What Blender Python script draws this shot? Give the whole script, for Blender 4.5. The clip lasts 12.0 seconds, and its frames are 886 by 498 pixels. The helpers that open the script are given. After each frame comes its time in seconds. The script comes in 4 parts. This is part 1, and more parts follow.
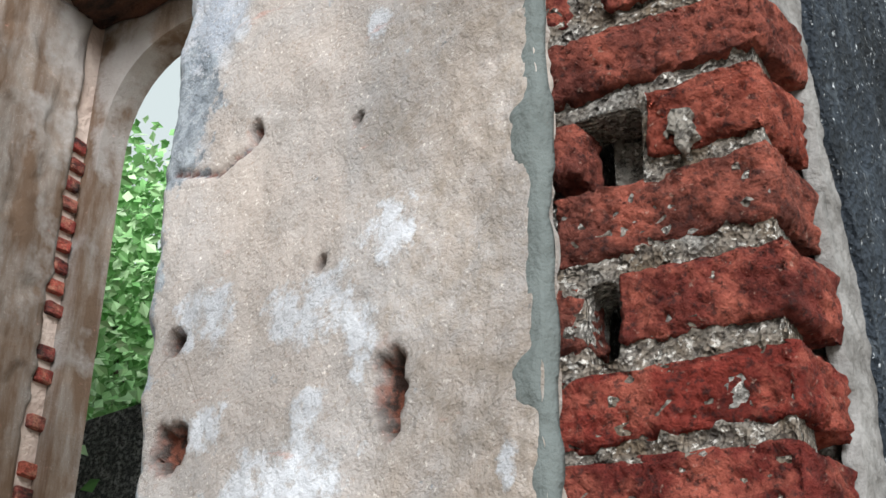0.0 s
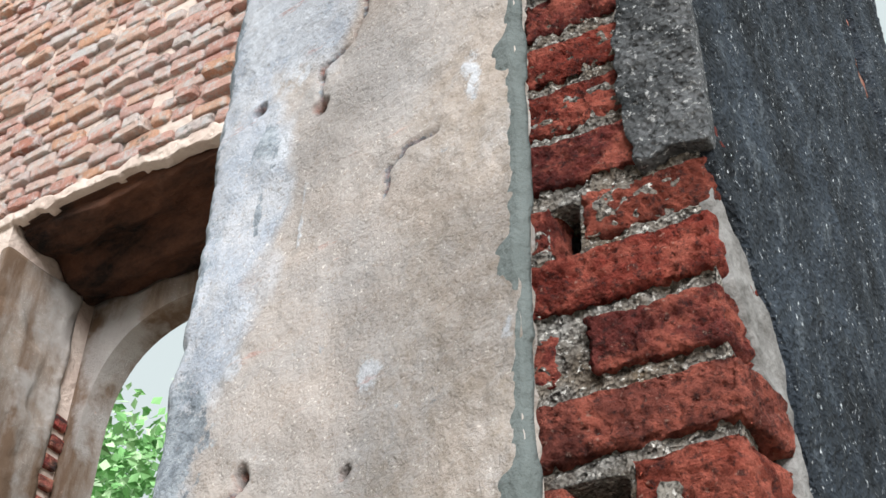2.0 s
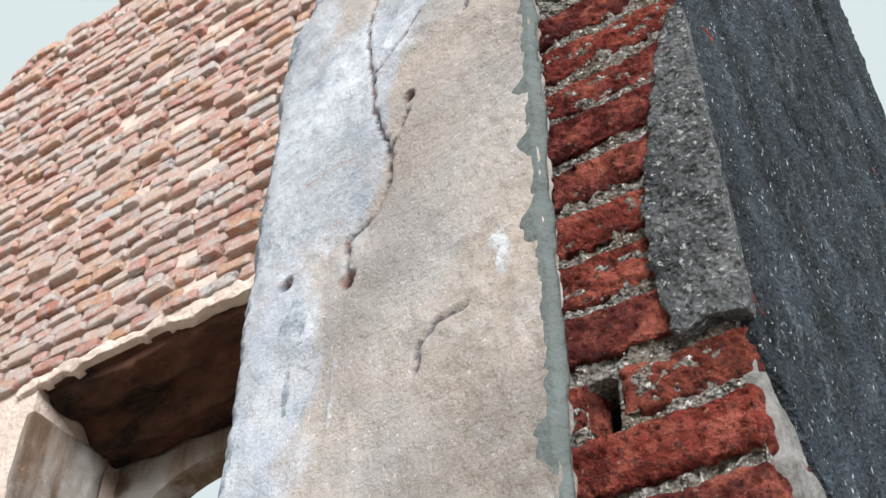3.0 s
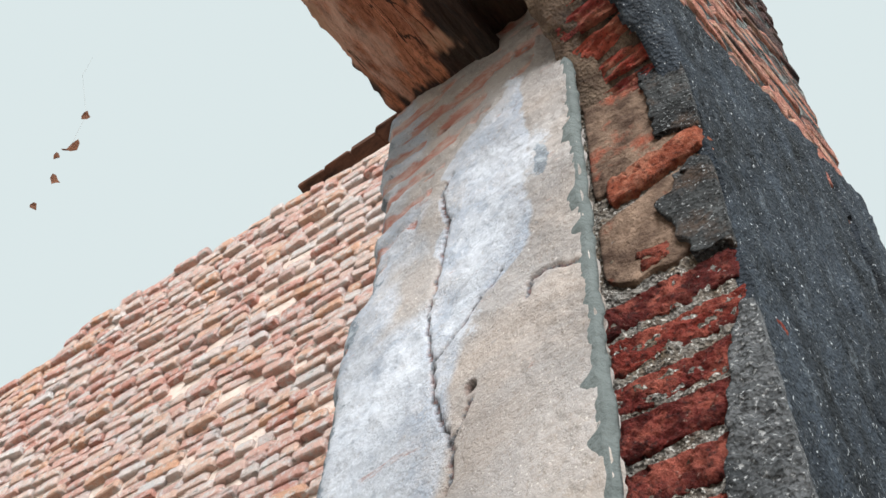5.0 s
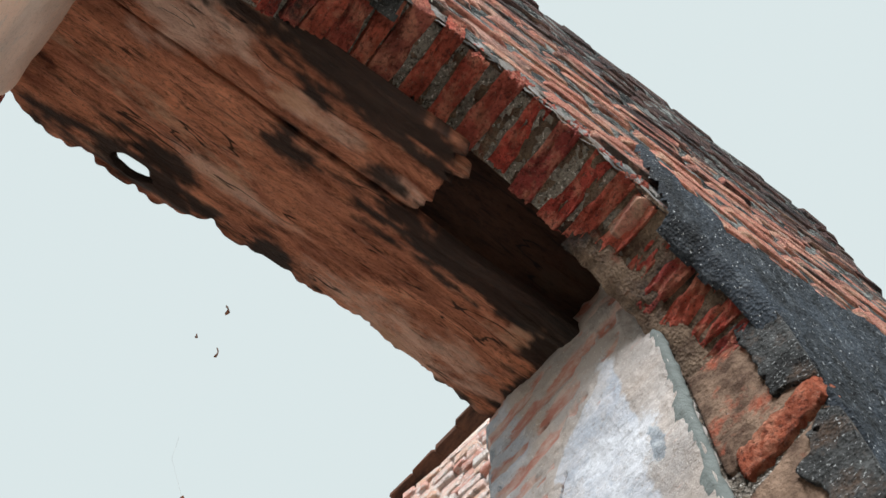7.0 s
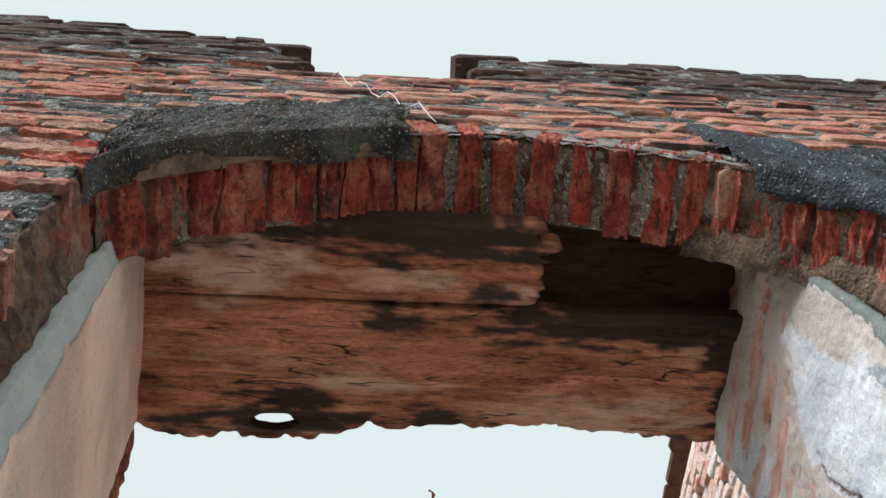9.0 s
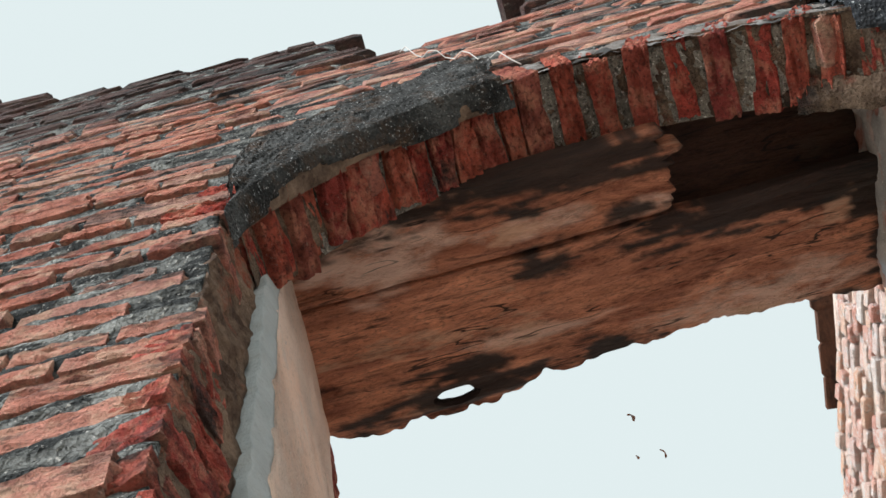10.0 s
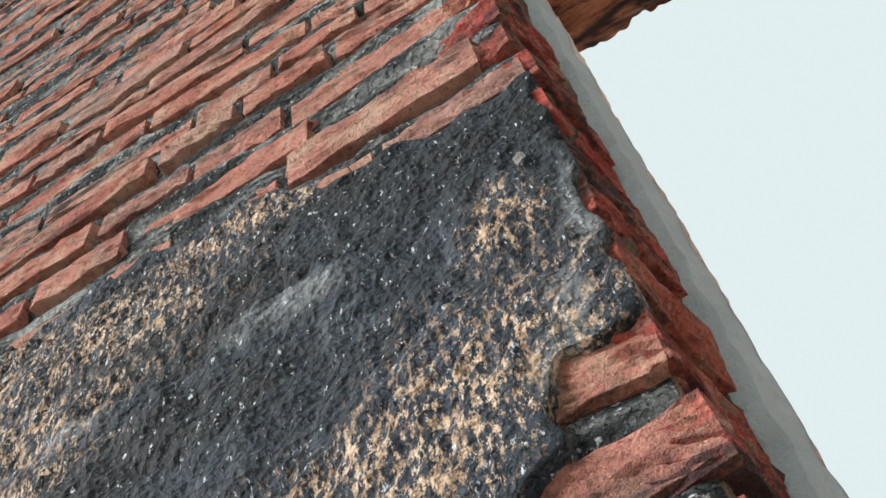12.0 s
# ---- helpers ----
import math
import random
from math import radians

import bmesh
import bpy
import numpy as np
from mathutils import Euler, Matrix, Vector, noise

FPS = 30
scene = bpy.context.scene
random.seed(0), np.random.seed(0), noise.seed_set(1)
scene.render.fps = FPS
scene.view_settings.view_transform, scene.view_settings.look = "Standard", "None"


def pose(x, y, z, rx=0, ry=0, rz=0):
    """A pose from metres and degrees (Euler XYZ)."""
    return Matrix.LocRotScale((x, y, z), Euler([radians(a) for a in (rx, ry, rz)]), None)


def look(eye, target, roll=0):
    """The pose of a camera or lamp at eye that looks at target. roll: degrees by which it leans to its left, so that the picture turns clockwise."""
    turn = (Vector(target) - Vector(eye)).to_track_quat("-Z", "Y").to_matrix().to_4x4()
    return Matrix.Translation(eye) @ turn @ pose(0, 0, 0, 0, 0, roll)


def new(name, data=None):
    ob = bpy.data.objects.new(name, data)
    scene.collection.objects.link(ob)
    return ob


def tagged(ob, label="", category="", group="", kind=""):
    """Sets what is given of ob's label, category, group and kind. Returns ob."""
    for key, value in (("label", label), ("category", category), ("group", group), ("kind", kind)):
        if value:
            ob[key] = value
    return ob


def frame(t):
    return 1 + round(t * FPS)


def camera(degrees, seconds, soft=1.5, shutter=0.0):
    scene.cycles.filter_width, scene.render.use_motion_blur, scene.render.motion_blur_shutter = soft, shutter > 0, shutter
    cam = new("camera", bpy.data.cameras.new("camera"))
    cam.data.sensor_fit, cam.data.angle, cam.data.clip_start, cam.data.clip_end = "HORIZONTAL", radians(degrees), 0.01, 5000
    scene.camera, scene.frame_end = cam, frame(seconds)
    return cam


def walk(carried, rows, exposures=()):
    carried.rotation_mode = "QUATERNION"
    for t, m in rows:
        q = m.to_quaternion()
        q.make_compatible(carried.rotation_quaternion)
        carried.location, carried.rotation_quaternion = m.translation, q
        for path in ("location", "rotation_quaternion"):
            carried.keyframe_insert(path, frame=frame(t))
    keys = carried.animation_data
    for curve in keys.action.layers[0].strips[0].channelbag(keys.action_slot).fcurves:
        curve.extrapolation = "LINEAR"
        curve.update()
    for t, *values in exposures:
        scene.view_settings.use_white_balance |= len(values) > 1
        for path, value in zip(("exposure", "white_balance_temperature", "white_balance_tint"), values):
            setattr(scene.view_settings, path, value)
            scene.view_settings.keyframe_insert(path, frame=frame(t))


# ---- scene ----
cam = camera(39.42, 12.0)
PATH = [
    (0, 0.1500, 0.0428, 1.6926, 116.376, -0.673, 39.101),
    (0.5, 0.1620, 0.0355, 1.7111, 119.198, -0.572, 37.852),
    (1, 0.1769, 0.0215, 1.7315, 122.416, -0.673, 36.878),
    (1.5, 0.1814, 0.0105, 1.7488, 125.438, -0.743, 37.241),
    (2, 0.1750, 0.0024, 1.7651, 128.605, -1.104, 37.936),
    (2.5, 0.1731, -0.0019, 1.7881, 131.292, -0.839, 38.769),
    (3, 0.1670, -0.0013, 1.8160, 135.157, -0.376, 40.050),
    (3.2, 0.1658, -0.0021, 1.8257, 136.584, -0.324, 40.578),
    (4.8, 0.1414, -0.0056, 1.8782, 146.171, -2.298, 40.559),
    (5, 0.1410, -0.0085, 1.8874, 147.318, -2.216, 41.051),
    (5.5, 0.1391, -0.0156, 1.9076, 150.355, -2.070, 42.388),
    (6, 0.1360, -0.0173, 1.9350, 154.000, -2.080, 44.052),
    (6.5, 0.1269, -0.0199, 1.9730, 157.203, -1.599, 47.518),
    (7, 0.1141, -0.0454, 1.9944, 159.982, 0.260, 53.097),
    (7.2, 0.1116, -0.0564, 2.0024, 160.973, 1.208, 55.658),
    (8.8, 0.1446, -0.0779, 2.0251, 165.464, 5.635, 81.911),
    (9, 0.1476, -0.0901, 2.0249, 165.705, 5.952, 85.833),
    (9.5, 0.1578, -0.1298, 2.0267, 166.227, 6.554, 95.025),
    (10, 0.1633, -0.1827, 2.0172, 165.485, 6.619, 104.138),
    (10.5, 0.1733, -0.2322, 2.0005, 164.255, 6.875, 112.099),
    (11, 0.1864, -0.2860, 1.9751, 162.077, 7.117, 118.948),
    (11.5, 0.1884, -0.3268, 1.9483, 158.227, 6.751, 122.112),
    (12, 0.1749, -0.3548, 1.8993, 152.205, 5.716, 121.788),
]
walk(cam, [(t, pose(x, y, z, rx, ry, rz)) for t, x, y, z, rx, ry, rz in PATH], [(0.0, 0.18), (3.0, 0.2), (7.2, 0.18), (9.2, 0.28), (12.0, 0.28)])


from mathutils.geometry import tessellate_polygon

# ---- light ----
world = bpy.data.worlds.new("world")
scene.world = world
world.use_nodes = True
wn, wl = world.node_tree.nodes, world.node_tree.links
SUN_FROM = Vector((0.64, -0.64, 0.46)).normalized()
sky = wn.new("ShaderNodeTexSky")
sky.sky_type, sky.sun_disc = "NISHITA", False
sky.sun_elevation = math.asin(SUN_FROM.z)
sky.sun_rotation = math.atan2(SUN_FROM.x, SUN_FROM.y)
sky.dust_density = 6.0
cloud = wn.new("ShaderNodeMix")
cloud.data_type = "RGBA"
cloud.inputs["Factor"].default_value = 0.96
wl.new(sky.outputs[0], cloud.inputs["A"])
cloud.inputs["B"].default_value = (7.75, 8.75, 8.85, 1)
wl.new(cloud.outputs["Result"], wn["Background"].inputs["Color"])
wn["Background"].inputs["Strength"].default_value = 0.0835
sun = new("sun", bpy.data.lights.new("sun", "SUN"))
sun.data.energy, sun.data.angle, sun.data.color = 5.0, radians(30), (1.0, 1.0, 1.0)
sun.matrix_world = look(SUN_FROM * 30, (0, 0, 0))


# ---- materials ----
class Mat:
    """A small builder of node materials on world position."""

    def __init__(self, name, rough=0.9):
        self.m = bpy.data.materials.new(name)
        self.m.use_nodes = True
        self.t = self.m.node_tree
        self.b = self.t.nodes["Principled BSDF"]
        self.b.inputs["Roughness"].default_value = rough
        self.b.inputs["Specular IOR Level"].default_value = 0.25
        self.pos = self.t.nodes.new("ShaderNodeNewGeometry").outputs["Position"]

    def node(self, kind, **ins):
        n = self.t.nodes.new(kind)
        for k, v in ins.items():
            self.put(n.inputs[k], v)
        return n

    def put(self, socket, v):
        if isinstance(v, bpy.types.NodeSocket):
            self.t.links.new(v, socket)
        elif isinstance(v, tuple) and len(v) == 3 and socket.type == "RGBA":
            socket.default_value = (*v, 1)
        else:
            socket.default_value = v

    def scaled(self, s):
        n = self.t.nodes.new("ShaderNodeVectorMath")
        n.operation = "MULTIPLY"
        self.put(n.inputs[0], self.pos)
        n.inputs[1].default_value = s
        return n.outputs[0]

    def noise(self, scale, detail=5, rough=0.6, stretch=None, distort=0.0):
        n = self.t.nodes.new("ShaderNodeTexNoise")
        self.put(n.inputs["Vector"], self.scaled(stretch) if stretch else self.pos)
        n.inputs["Scale"].default_value, n.inputs["Detail"].default_value = scale, detail
        n.inputs["Roughness"].default_value, n.inputs["Distortion"].default_value = rough, distort
        return n.outputs["Fac"]

    def cells(self, scale, stretch=None, feature="F1"):
        n = self.t.nodes.new("ShaderNodeTexVoronoi")
        n.feature = feature
        self.put(n.inputs["Vector"], self.scaled(stretch) if stretch else self.pos)
        n.inputs["Scale"].default_value = scale
        return n.outputs["Distance"]

    def span(self, v, lo, hi, a=0.0, b=1.0):
        n = self.t.nodes.new("ShaderNodeMapRange")
        self.put(n.inputs["Value"], v)
        for k, x in (("From Min", lo), ("From Max", hi), ("To Min", a), ("To Max", b)):
            n.inputs[k].default_value = x
        return n.outputs["Result"]

    def mix(self, f, a, b, blend="MIX"):
        n = self.t.nodes.new("ShaderNodeMix")
        n.data_type, n.blend_type = "RGBA", blend
        self.put(n.inputs["Factor"], f), self.put(n.inputs["A"], a), self.put(n.inputs["B"], b)
        return n.outputs["Result"]

    def maths(self, op, a, b):
        n = self.t.nodes.new("ShaderNodeMath")
        n.operation = op
        self.put(n.inputs[0], a), self.put(n.inputs[1], b)
        return n.outputs[0]

    def attr(self, name):
        n = self.t.nodes.new("ShaderNodeAttribute")
        n.attribute_name = name
        return n.outputs["Fac"]

    def ramp(self, v, stops):
        n = self.t.nodes.new("ShaderNodeValToRGB")
        self.put(n.inputs["Fac"], v)
        e = n.color_ramp.elements
        while len(e) < len(stops):
            e.new(0.5)
        for el, (p, c) in zip(e, stops):
            el.position, el.color = p, (*c, 1)
        return n.outputs["Color"]

    def done(self, colour, *bumps):
        self.put(self.b.inputs["Base Color"], colour)
        last = None
        for h, dist, strength in bumps:
            n = self.node("ShaderNodeBump", Height=h, Distance=dist, Strength=strength)
            if last:
                self.t.links.new(last, n.inputs["Normal"])
            last = n.outputs["Normal"]
        if last:
            self.t.links.new(last, self.b.inputs["Normal"])
        return self.m


def random_piece(k, joined):
    """One random value a piece: by object, or by island in a joined mesh."""
    if joined:
        return k.t.nodes.new("ShaderNodeNewGeometry").outputs["Random Per Island"]
    return k.t.nodes.new("ShaderNodeObjectInfo").outputs["Random"]


def brick_material(name, stops, moss, lime, joined=False, moss_colour=(0.035, 0.04, 0.042), burnt=0.95, crown=None):
    k = Mat(name, 0.92)
    c = k.ramp(random_piece(k, joined), stops)
    c = k.mix(k.span(k.noise(30, 7, 0.7), 0.36, 0.60, 0.0, burnt), c, (0.36, 0.30, 0.30), "MULTIPLY")
    c = k.mix(k.span(k.noise(18, 6, 0.7), 0.48, 0.62, 0.0, 0.75), c, tuple(min(0.8, 1.6 * a + 0.03) for a in stops[2][1]))
    c = k.mix(k.span(k.noise(120, 4, 0.7), 0.54, 0.64, 0.0, 0.75 * burnt), c, (0.05, 0.025, 0.025))
    c = k.mix(k.span(k.noise(150, 3, 0.6), 0.64, 0.72, 0.0, 0.5), c, (0.6, 0.42, 0.34))
    c = k.mix(k.span(k.noise(9, 7, 0.7, (1, 0.45, 1.6)), 0.62 - moss, 0.74 - moss, 0.0, 0.9), c, moss_colour)
    if crown:      # lichen that has grown along the top of the wall
        split = k.t.nodes.new("ShaderNodeSeparateXYZ")
        k.put(split.inputs[0], k.pos)
        grown = k.maths("ADD", k.span(split.outputs["Z"], crown, crown + 1.2, -0.2, 0.30), k.noise(5, 8, 0.72, (1, 0.35, 2.2)))
        c = k.mix(k.span(grown, 0.56, 0.66, 0.0, 0.85), c, (0.024, 0.030, 0.036))
    c = k.mix(k.span(k.noise(22, 6, 0.7), 0.7 - lime, 0.78 - lime, 0.0, 0.7), c, (0.5, 0.48, 0.44) if burnt > 0.5 else (0.86, 0.76, 0.70))
    return k.done(c, (k.noise(32, 7, 0.75), 0.035, 1.0), (k.noise(75, 6, 0.75), 0.02, 1.0), (k.noise(230, 4, 0.7), 0.006, 1.0))


RED = [(0.0, (0.20, 0.036, 0.032)), (0.3, (0.36, 0.058, 0.042)), (0.6, (0.38, 0.095, 0.06)), (0.85, (0.23, 0.040, 0.038)), (1.0, (0.31, 0.105, 0.075))]
PALE = [(0.0, (0.74, 0.36, 0.29)), (0.25, (0.88, 0.54, 0.45)), (0.5, (0.90, 0.70, 0.62)), (0.72, (0.88, 0.50, 0.33)), (0.86, (0.90, 0.82, 0.79)), (1.0, (0.70, 0.30, 0.22))]
FACE = [(0.0, (0.70, 0.25, 0.19)), (0.35, (0.86, 0.40, 0.31)), (0.7, (0.84, 0.32, 0.23)), (0.9, (0.66, 0.36, 0.30)), (1.0, (0.80, 0.46, 0.38))]
jamb_brick = brick_material("jamb_brick", RED, 0.0, 0.0)
face_brick = brick_material("face_brick", FACE, 0.10, 0.05, moss_colour=(0.036, 0.042, 0.045), burnt=0.5, crown=4.45)
face_brick_joined = brick_material("face_brick_joined", FACE, 0.125, 0.05, True, (0.034, 0.04, 0.043), 0.55, crown=4.45)
arch_brick = brick_material("arch_brick", [(p, tuple(2.0 * a + 0.01 for a in q)) for p, q in RED], 0.04, 0.03, burnt=0.8)
orange_brick = brick_material("orange_brick", [(0.0, (0.52, 0.13, 0.07)), (0.4, (0.56, 0.15, 0.08)), (0.7, (0.60, 0.22, 0.14)), (1.0, (0.50, 0.13, 0.08))], 0.02, 0.0, burnt=0.7)
corner_brick = brick_material("corner_brick", [(p, tuple(2.1 * a + 0.03 for a in q)) for p, q in RED], 0.14, 0.03, burnt=0.6)
far_brick = brick_material("far_brick", PALE, 0.05, 0.06, moss_colour=(0.20, 0.175, 0.15), burnt=0.22)
far_brick_joined = brick_material("far_brick_joined", PALE, 0.05, 0.06, True, (0.20, 0.175, 0.15), 0.22)

k = Mat("lime_mortar", 0.95)
c = k.mix(k.noise(12, 6), (0.17, 0.15, 0.12), (0.40, 0.38, 0.35))
c = k.mix(k.span(k.noise(85, 5, 0.75), 0.52, 0.62, 0, 0.85), c, (0.06, 0.055, 0.05))
c = k.mix(k.span(k.noise(130, 3), 0.60, 0.66), c, (0.72, 0.70, 0.67))
mortar = k.done(c, (k.noise(45, 6, 0.7), 0.02, 1.0), (k.cells(160), 0.006, 1.0))

k = Mat("sandy_mortar", 0.95)
c = k.mix(k.span(k.noise(14, 6), 0.38, 0.62), (0.20, 0.155, 0.11), (0.34, 0.33, 0.31))
c = k.mix(k.span(k.noise(90, 5, 0.8), 0.50, 0.60, 0, 0.85), c, (0.055, 0.045, 0.04))
c = k.mix(k.span(k.noise(150, 3), 0.57, 0.63), c, (0.66, 0.64, 0.60))
sandy_mortar = k.done(c, (k.noise(60, 6, 0.75), 0.02, 1.0), (k.cells(190), 0.008, 1.0))

k = Mat("arch_lime", 0.95)
c = k.mix(k.span(k.noise(16, 6), 0.38, 0.62), (0.16, 0.13, 0.11), (0.38, 0.38, 0.38))
c = k.mix(k.span(k.noise(9, 5), 0.52, 0.60, 0, 0.8), c, (0.04, 0.045, 0.05))
arch_lime = k.done(c, (k.noise(60, 6, 0.75), 0.02, 1.0))

k = Mat("weathered_mortar", 0.95)
c = k.mix(k.span(k.noise(10, 6), 0.35, 0.62), (0.05, 0.055, 0.056), (0.33, 0.35, 0.34))
c = k.mix(k.span(k.noise(26, 6, 0.7, (1, 0.4, 1.4)), 0.44, 0.54), c, (0.022, 0.026, 0.028))
c = k.mix(k.span(k.noise(140, 4), 0.6, 0.68), c, (0.5, 0.5, 0.48))
dark_mortar = k.done(c, (k.noise(40, 6, 0.7), 0.03, 1.0), (k.cells(150), 0.006, 1.0))

k = Mat("far_mortar", 0.95)
far_mortar = k.done(k.mix(k.noise(6, 6), (0.42, 0.30, 0.25), (0.80, 0.70, 0.63)), (k.noise(30, 6), 0.02, 1.0))

k = Mat("dark_soffit", 0.8)
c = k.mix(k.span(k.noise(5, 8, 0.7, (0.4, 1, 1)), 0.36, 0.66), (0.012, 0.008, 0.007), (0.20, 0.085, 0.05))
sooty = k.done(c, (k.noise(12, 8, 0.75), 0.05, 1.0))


def moss_material(name, tan_from):
    k = Mat(name, 0.7)
    c = k.mix(k.span(k.noise(9, 8, 0.7, (1, 1.3, 0.45)), 0.38, 0.66), (0.007, 0.010, 0.014), (0.050, 0.067, 0.090))
    c = k.mix(k.span(k.noise(30, 6, 0.7, (1, 1.3, 0.35)), 0.56, 0.68, 0, 0.7), c, (0.14, 0.165, 0.19))
    c = k.mix(k.maths("MULTIPLY", k.attr("sooty"), 0.85), c, (0.012, 0.015, 0.017))
    c = k.mix(k.maths("MULTIPLY", k.attr("ashen"), k.span(k.noise(40, 5, 0.7), 0.35, 0.6)), c, (0.26, 0.28, 0.29))
    grain = k.span(k.maths("ADD", k.noise(165, 5, 0.8, (1, 1, 0.4)), k.span(k.attr("gritty"), 0, 1, 0, 0.05)), 0.55, 0.61)
    loose = k.maths("MULTIPLY", k.span(k.noise(3.2, 7, 0.72), tan_from, tan_from + 0.10), 0.6)
    where = k.maths("MAXIMUM", k.attr("gritty"), k.maths("MULTIPLY", loose, k.span(k.attr("sooty"), 0, 0.6, 1, 0)))
    c = k.mix(k.maths("MULTIPLY", grain, where), c, k.mix(k.span(k.noise(60, 4), 0.4, 0.6), (0.46, 0.30, 0.19), (0.80, 0.60, 0.43)))
    speck = k.span(k.noise(190, 3, 0.7, (1, 1, 0.45)), 0.63, 0.69)
    c = k.mix(speck, c, (0.62, 0.66, 0.69))
    return k.done(c, (k.noise(30, 7, 0.7), 0.02, 1.0), (k.cells(150), 0.010, 1.0), (k.noise(320, 3), 0.004, 0.9))


moss_render = moss_material("mossy_render", 0.58)
black_render = moss_material("black_render", 0.66)

k = Mat("grey_render", 0.9)
c = k.mix(k.span(k.noise(11, 7, 0.65), 0.35, 0.68), (0.032, 0.037, 0.041), (0.185, 0.192, 0.20))
c = k.mix(k.span(k.noise(130, 4, 0.7), 0.54, 0.64, 0, 0.8), c, (0.02, 0.022, 0.024))
c = k.mix(k.span(k.noise(150, 3), 0.58, 0.66), c, (0.42, 0.43, 0.43))
grey_render = k.done(c, (k.noise(40, 7, 0.7), 0.02, 1.0), (k.cells(150), 0.006, 1.0))

def plaster_material(name, stain, cool=(0.37, 0.42, 0.50), warm=(0.385, 0.354, 0.336), tan=(0.435, 0.374, 0.332), dull=(0.355, 0.355, 0.365)):
    k = Mat(name, 0.88)
    c = k.mix(k.span(k.noise(5, 7, 0.65), 0.36, 0.66, 0, 0.6), warm, dull)
    c = k.mix(k.span(k.noise(2.6, 6, 0.65, distort=0.8), 0.46, 0.64, 0, 0.8), c, tan)
    c = k.mix(k.span(k.maths("ADD", k.attr("chalky"), k.noise(7, 8, 0.7)), 0.72, 1.0, 0, 0.9), c, k.mix(k.span(k.noise(14, 7, 0.7), 0.40, 0.60), cool, (0.50, 0.525, 0.575)))
    c = k.mix(k.span(k.noise(11, 7, 0.7, distort=0.5), 0.56, 0.66, 0, 0.35), c, (0.50, 0.475, 0.465))
    c = k.mix(k.span(k.noise(16, 8, 0.75), 0.58, 0.74, 0, 0.5), c, (0.27, 0.24, 0.21))
    c = k.mix(k.span(k.noise(140, 5, 0.75), 0.54, 0.68, 0, 0.55), c, (0.25, 0.195, 0.15))
    c = k.mix(k.span(k.noise(210, 3), 0.62, 0.70, 0, 0.7), c, (0.74, 0.70, 0.66))
    c = k.mix(k.maths("MULTIPLY", k.attr("sandy"), k.span(k.noise(34, 7, 0.75), 0.40, 0.64, 0, 0.75)), c, (0.27, 0.225, 0.18))
    if stain:
        c = k.mix(k.span(k.noise(5, 6, 0.65, (1, 1, 0.22)), 0.38, 0.56, 0, 0.92), c, (0.13, 0.08, 0.05))
        c = k.mix(k.span(k.noise(2.0, 5, 0.6), 0.55, 0.63, 0, 0.7), c, (0.44, 0.42, 0.41))
    frayed = k.span(k.noise(38, 9, 0.75), 0.0, 1.0, -1.5, 1.5)
    wash = k.span(k.maths("ADD", k.maths("MULTIPLY", k.attr("limewash"), 1.15), frayed), 0.78, 1.12, 0.0, 0.8)
    grime = k.span(k.maths("ADD", k.attr("grime"), frayed), 0.42, 0.62, 0.0, 0.85)
    layered = k.span(k.noise(20, 8, 0.72, (0.35, 1, 1.3)), 0.0, 1.0, -1.3, 1.3)
    bared = k.span(k.maths("ADD", k.attr("bared"), layered), 0.36, 0.60, 0.0, 0.9)
    c = k.mix(wash, c, k.mix(k.span(k.noise(30, 6, 0.7), 0.4, 0.6), (0.49, 0.52, 0.57), (0.60, 0.635, 0.69)))
    c = k.mix(grime, c, k.mix(k.span(k.noise(45, 7, 0.7), 0.4, 0.62), (0.12, 0.15, 0.18), (0.38, 0.43, 0.48)))
    c = k.mix(bared, c, k.mix(k.span(k.noise(26, 7, 0.7, (0.5, 1, 1.6)), 0.42, 0.58), (0.42, 0.17, 0.13), (0.50, 0.38, 0.34)))
    bent = k.t.nodes.new("ShaderNodeTexNoise")
    k.put(bent.inputs["Vector"], k.pos)
    bent.inputs["Scale"].default_value, bent.inputs["Detail"].default_value = 5, 3
    way = k.t.nodes.new("ShaderNodeVectorMath")
    way.operation = "MULTIPLY_ADD"
    k.put(way.inputs[0], bent.outputs["Color"])
    way.inputs[1].default_value = (0.10, 0.10, 0.10)
    k.put(way.inputs[2], k.pos)
    web = k.t.nodes.new("ShaderNodeTexVoronoi")
    web.feature = "DISTANCE_TO_EDGE"
    k.put(web.inputs["Vector"], way.outputs[0])
    web.inputs["Scale"].default_value = 5.5
    hair = k.maths("MULTIPLY", k.span(web.outputs["Distance"], 0.0, 0.005, 0.4, 0.0), k.span(k.noise(4, 3), 0.58, 0.66))
    c = k.mix(hair, c, (0.13, 0.10, 0.08))
    c = k.mix(k.attr("pit"), c, k.mix(k.span(k.noise(70, 4), 0.45, 0.6), (0.035, 0.02, 0.016), (0.20, 0.07, 0.045)))
    grit = k.maths("MULTIPLY", k.noise(90, 6, 0.75), k.span(k.noise(4, 4), 0.42, 0.62, 0.15, 1.0))
    return k.done(c, (grit, 0.012, 0.9), (k.noise(24, 6, 0.7), 0.010, 0.6), (k.maths("SUBTRACT", wash, hair), 0.003, 0.4), (k.noise(260, 3), 0.002, 0.6))


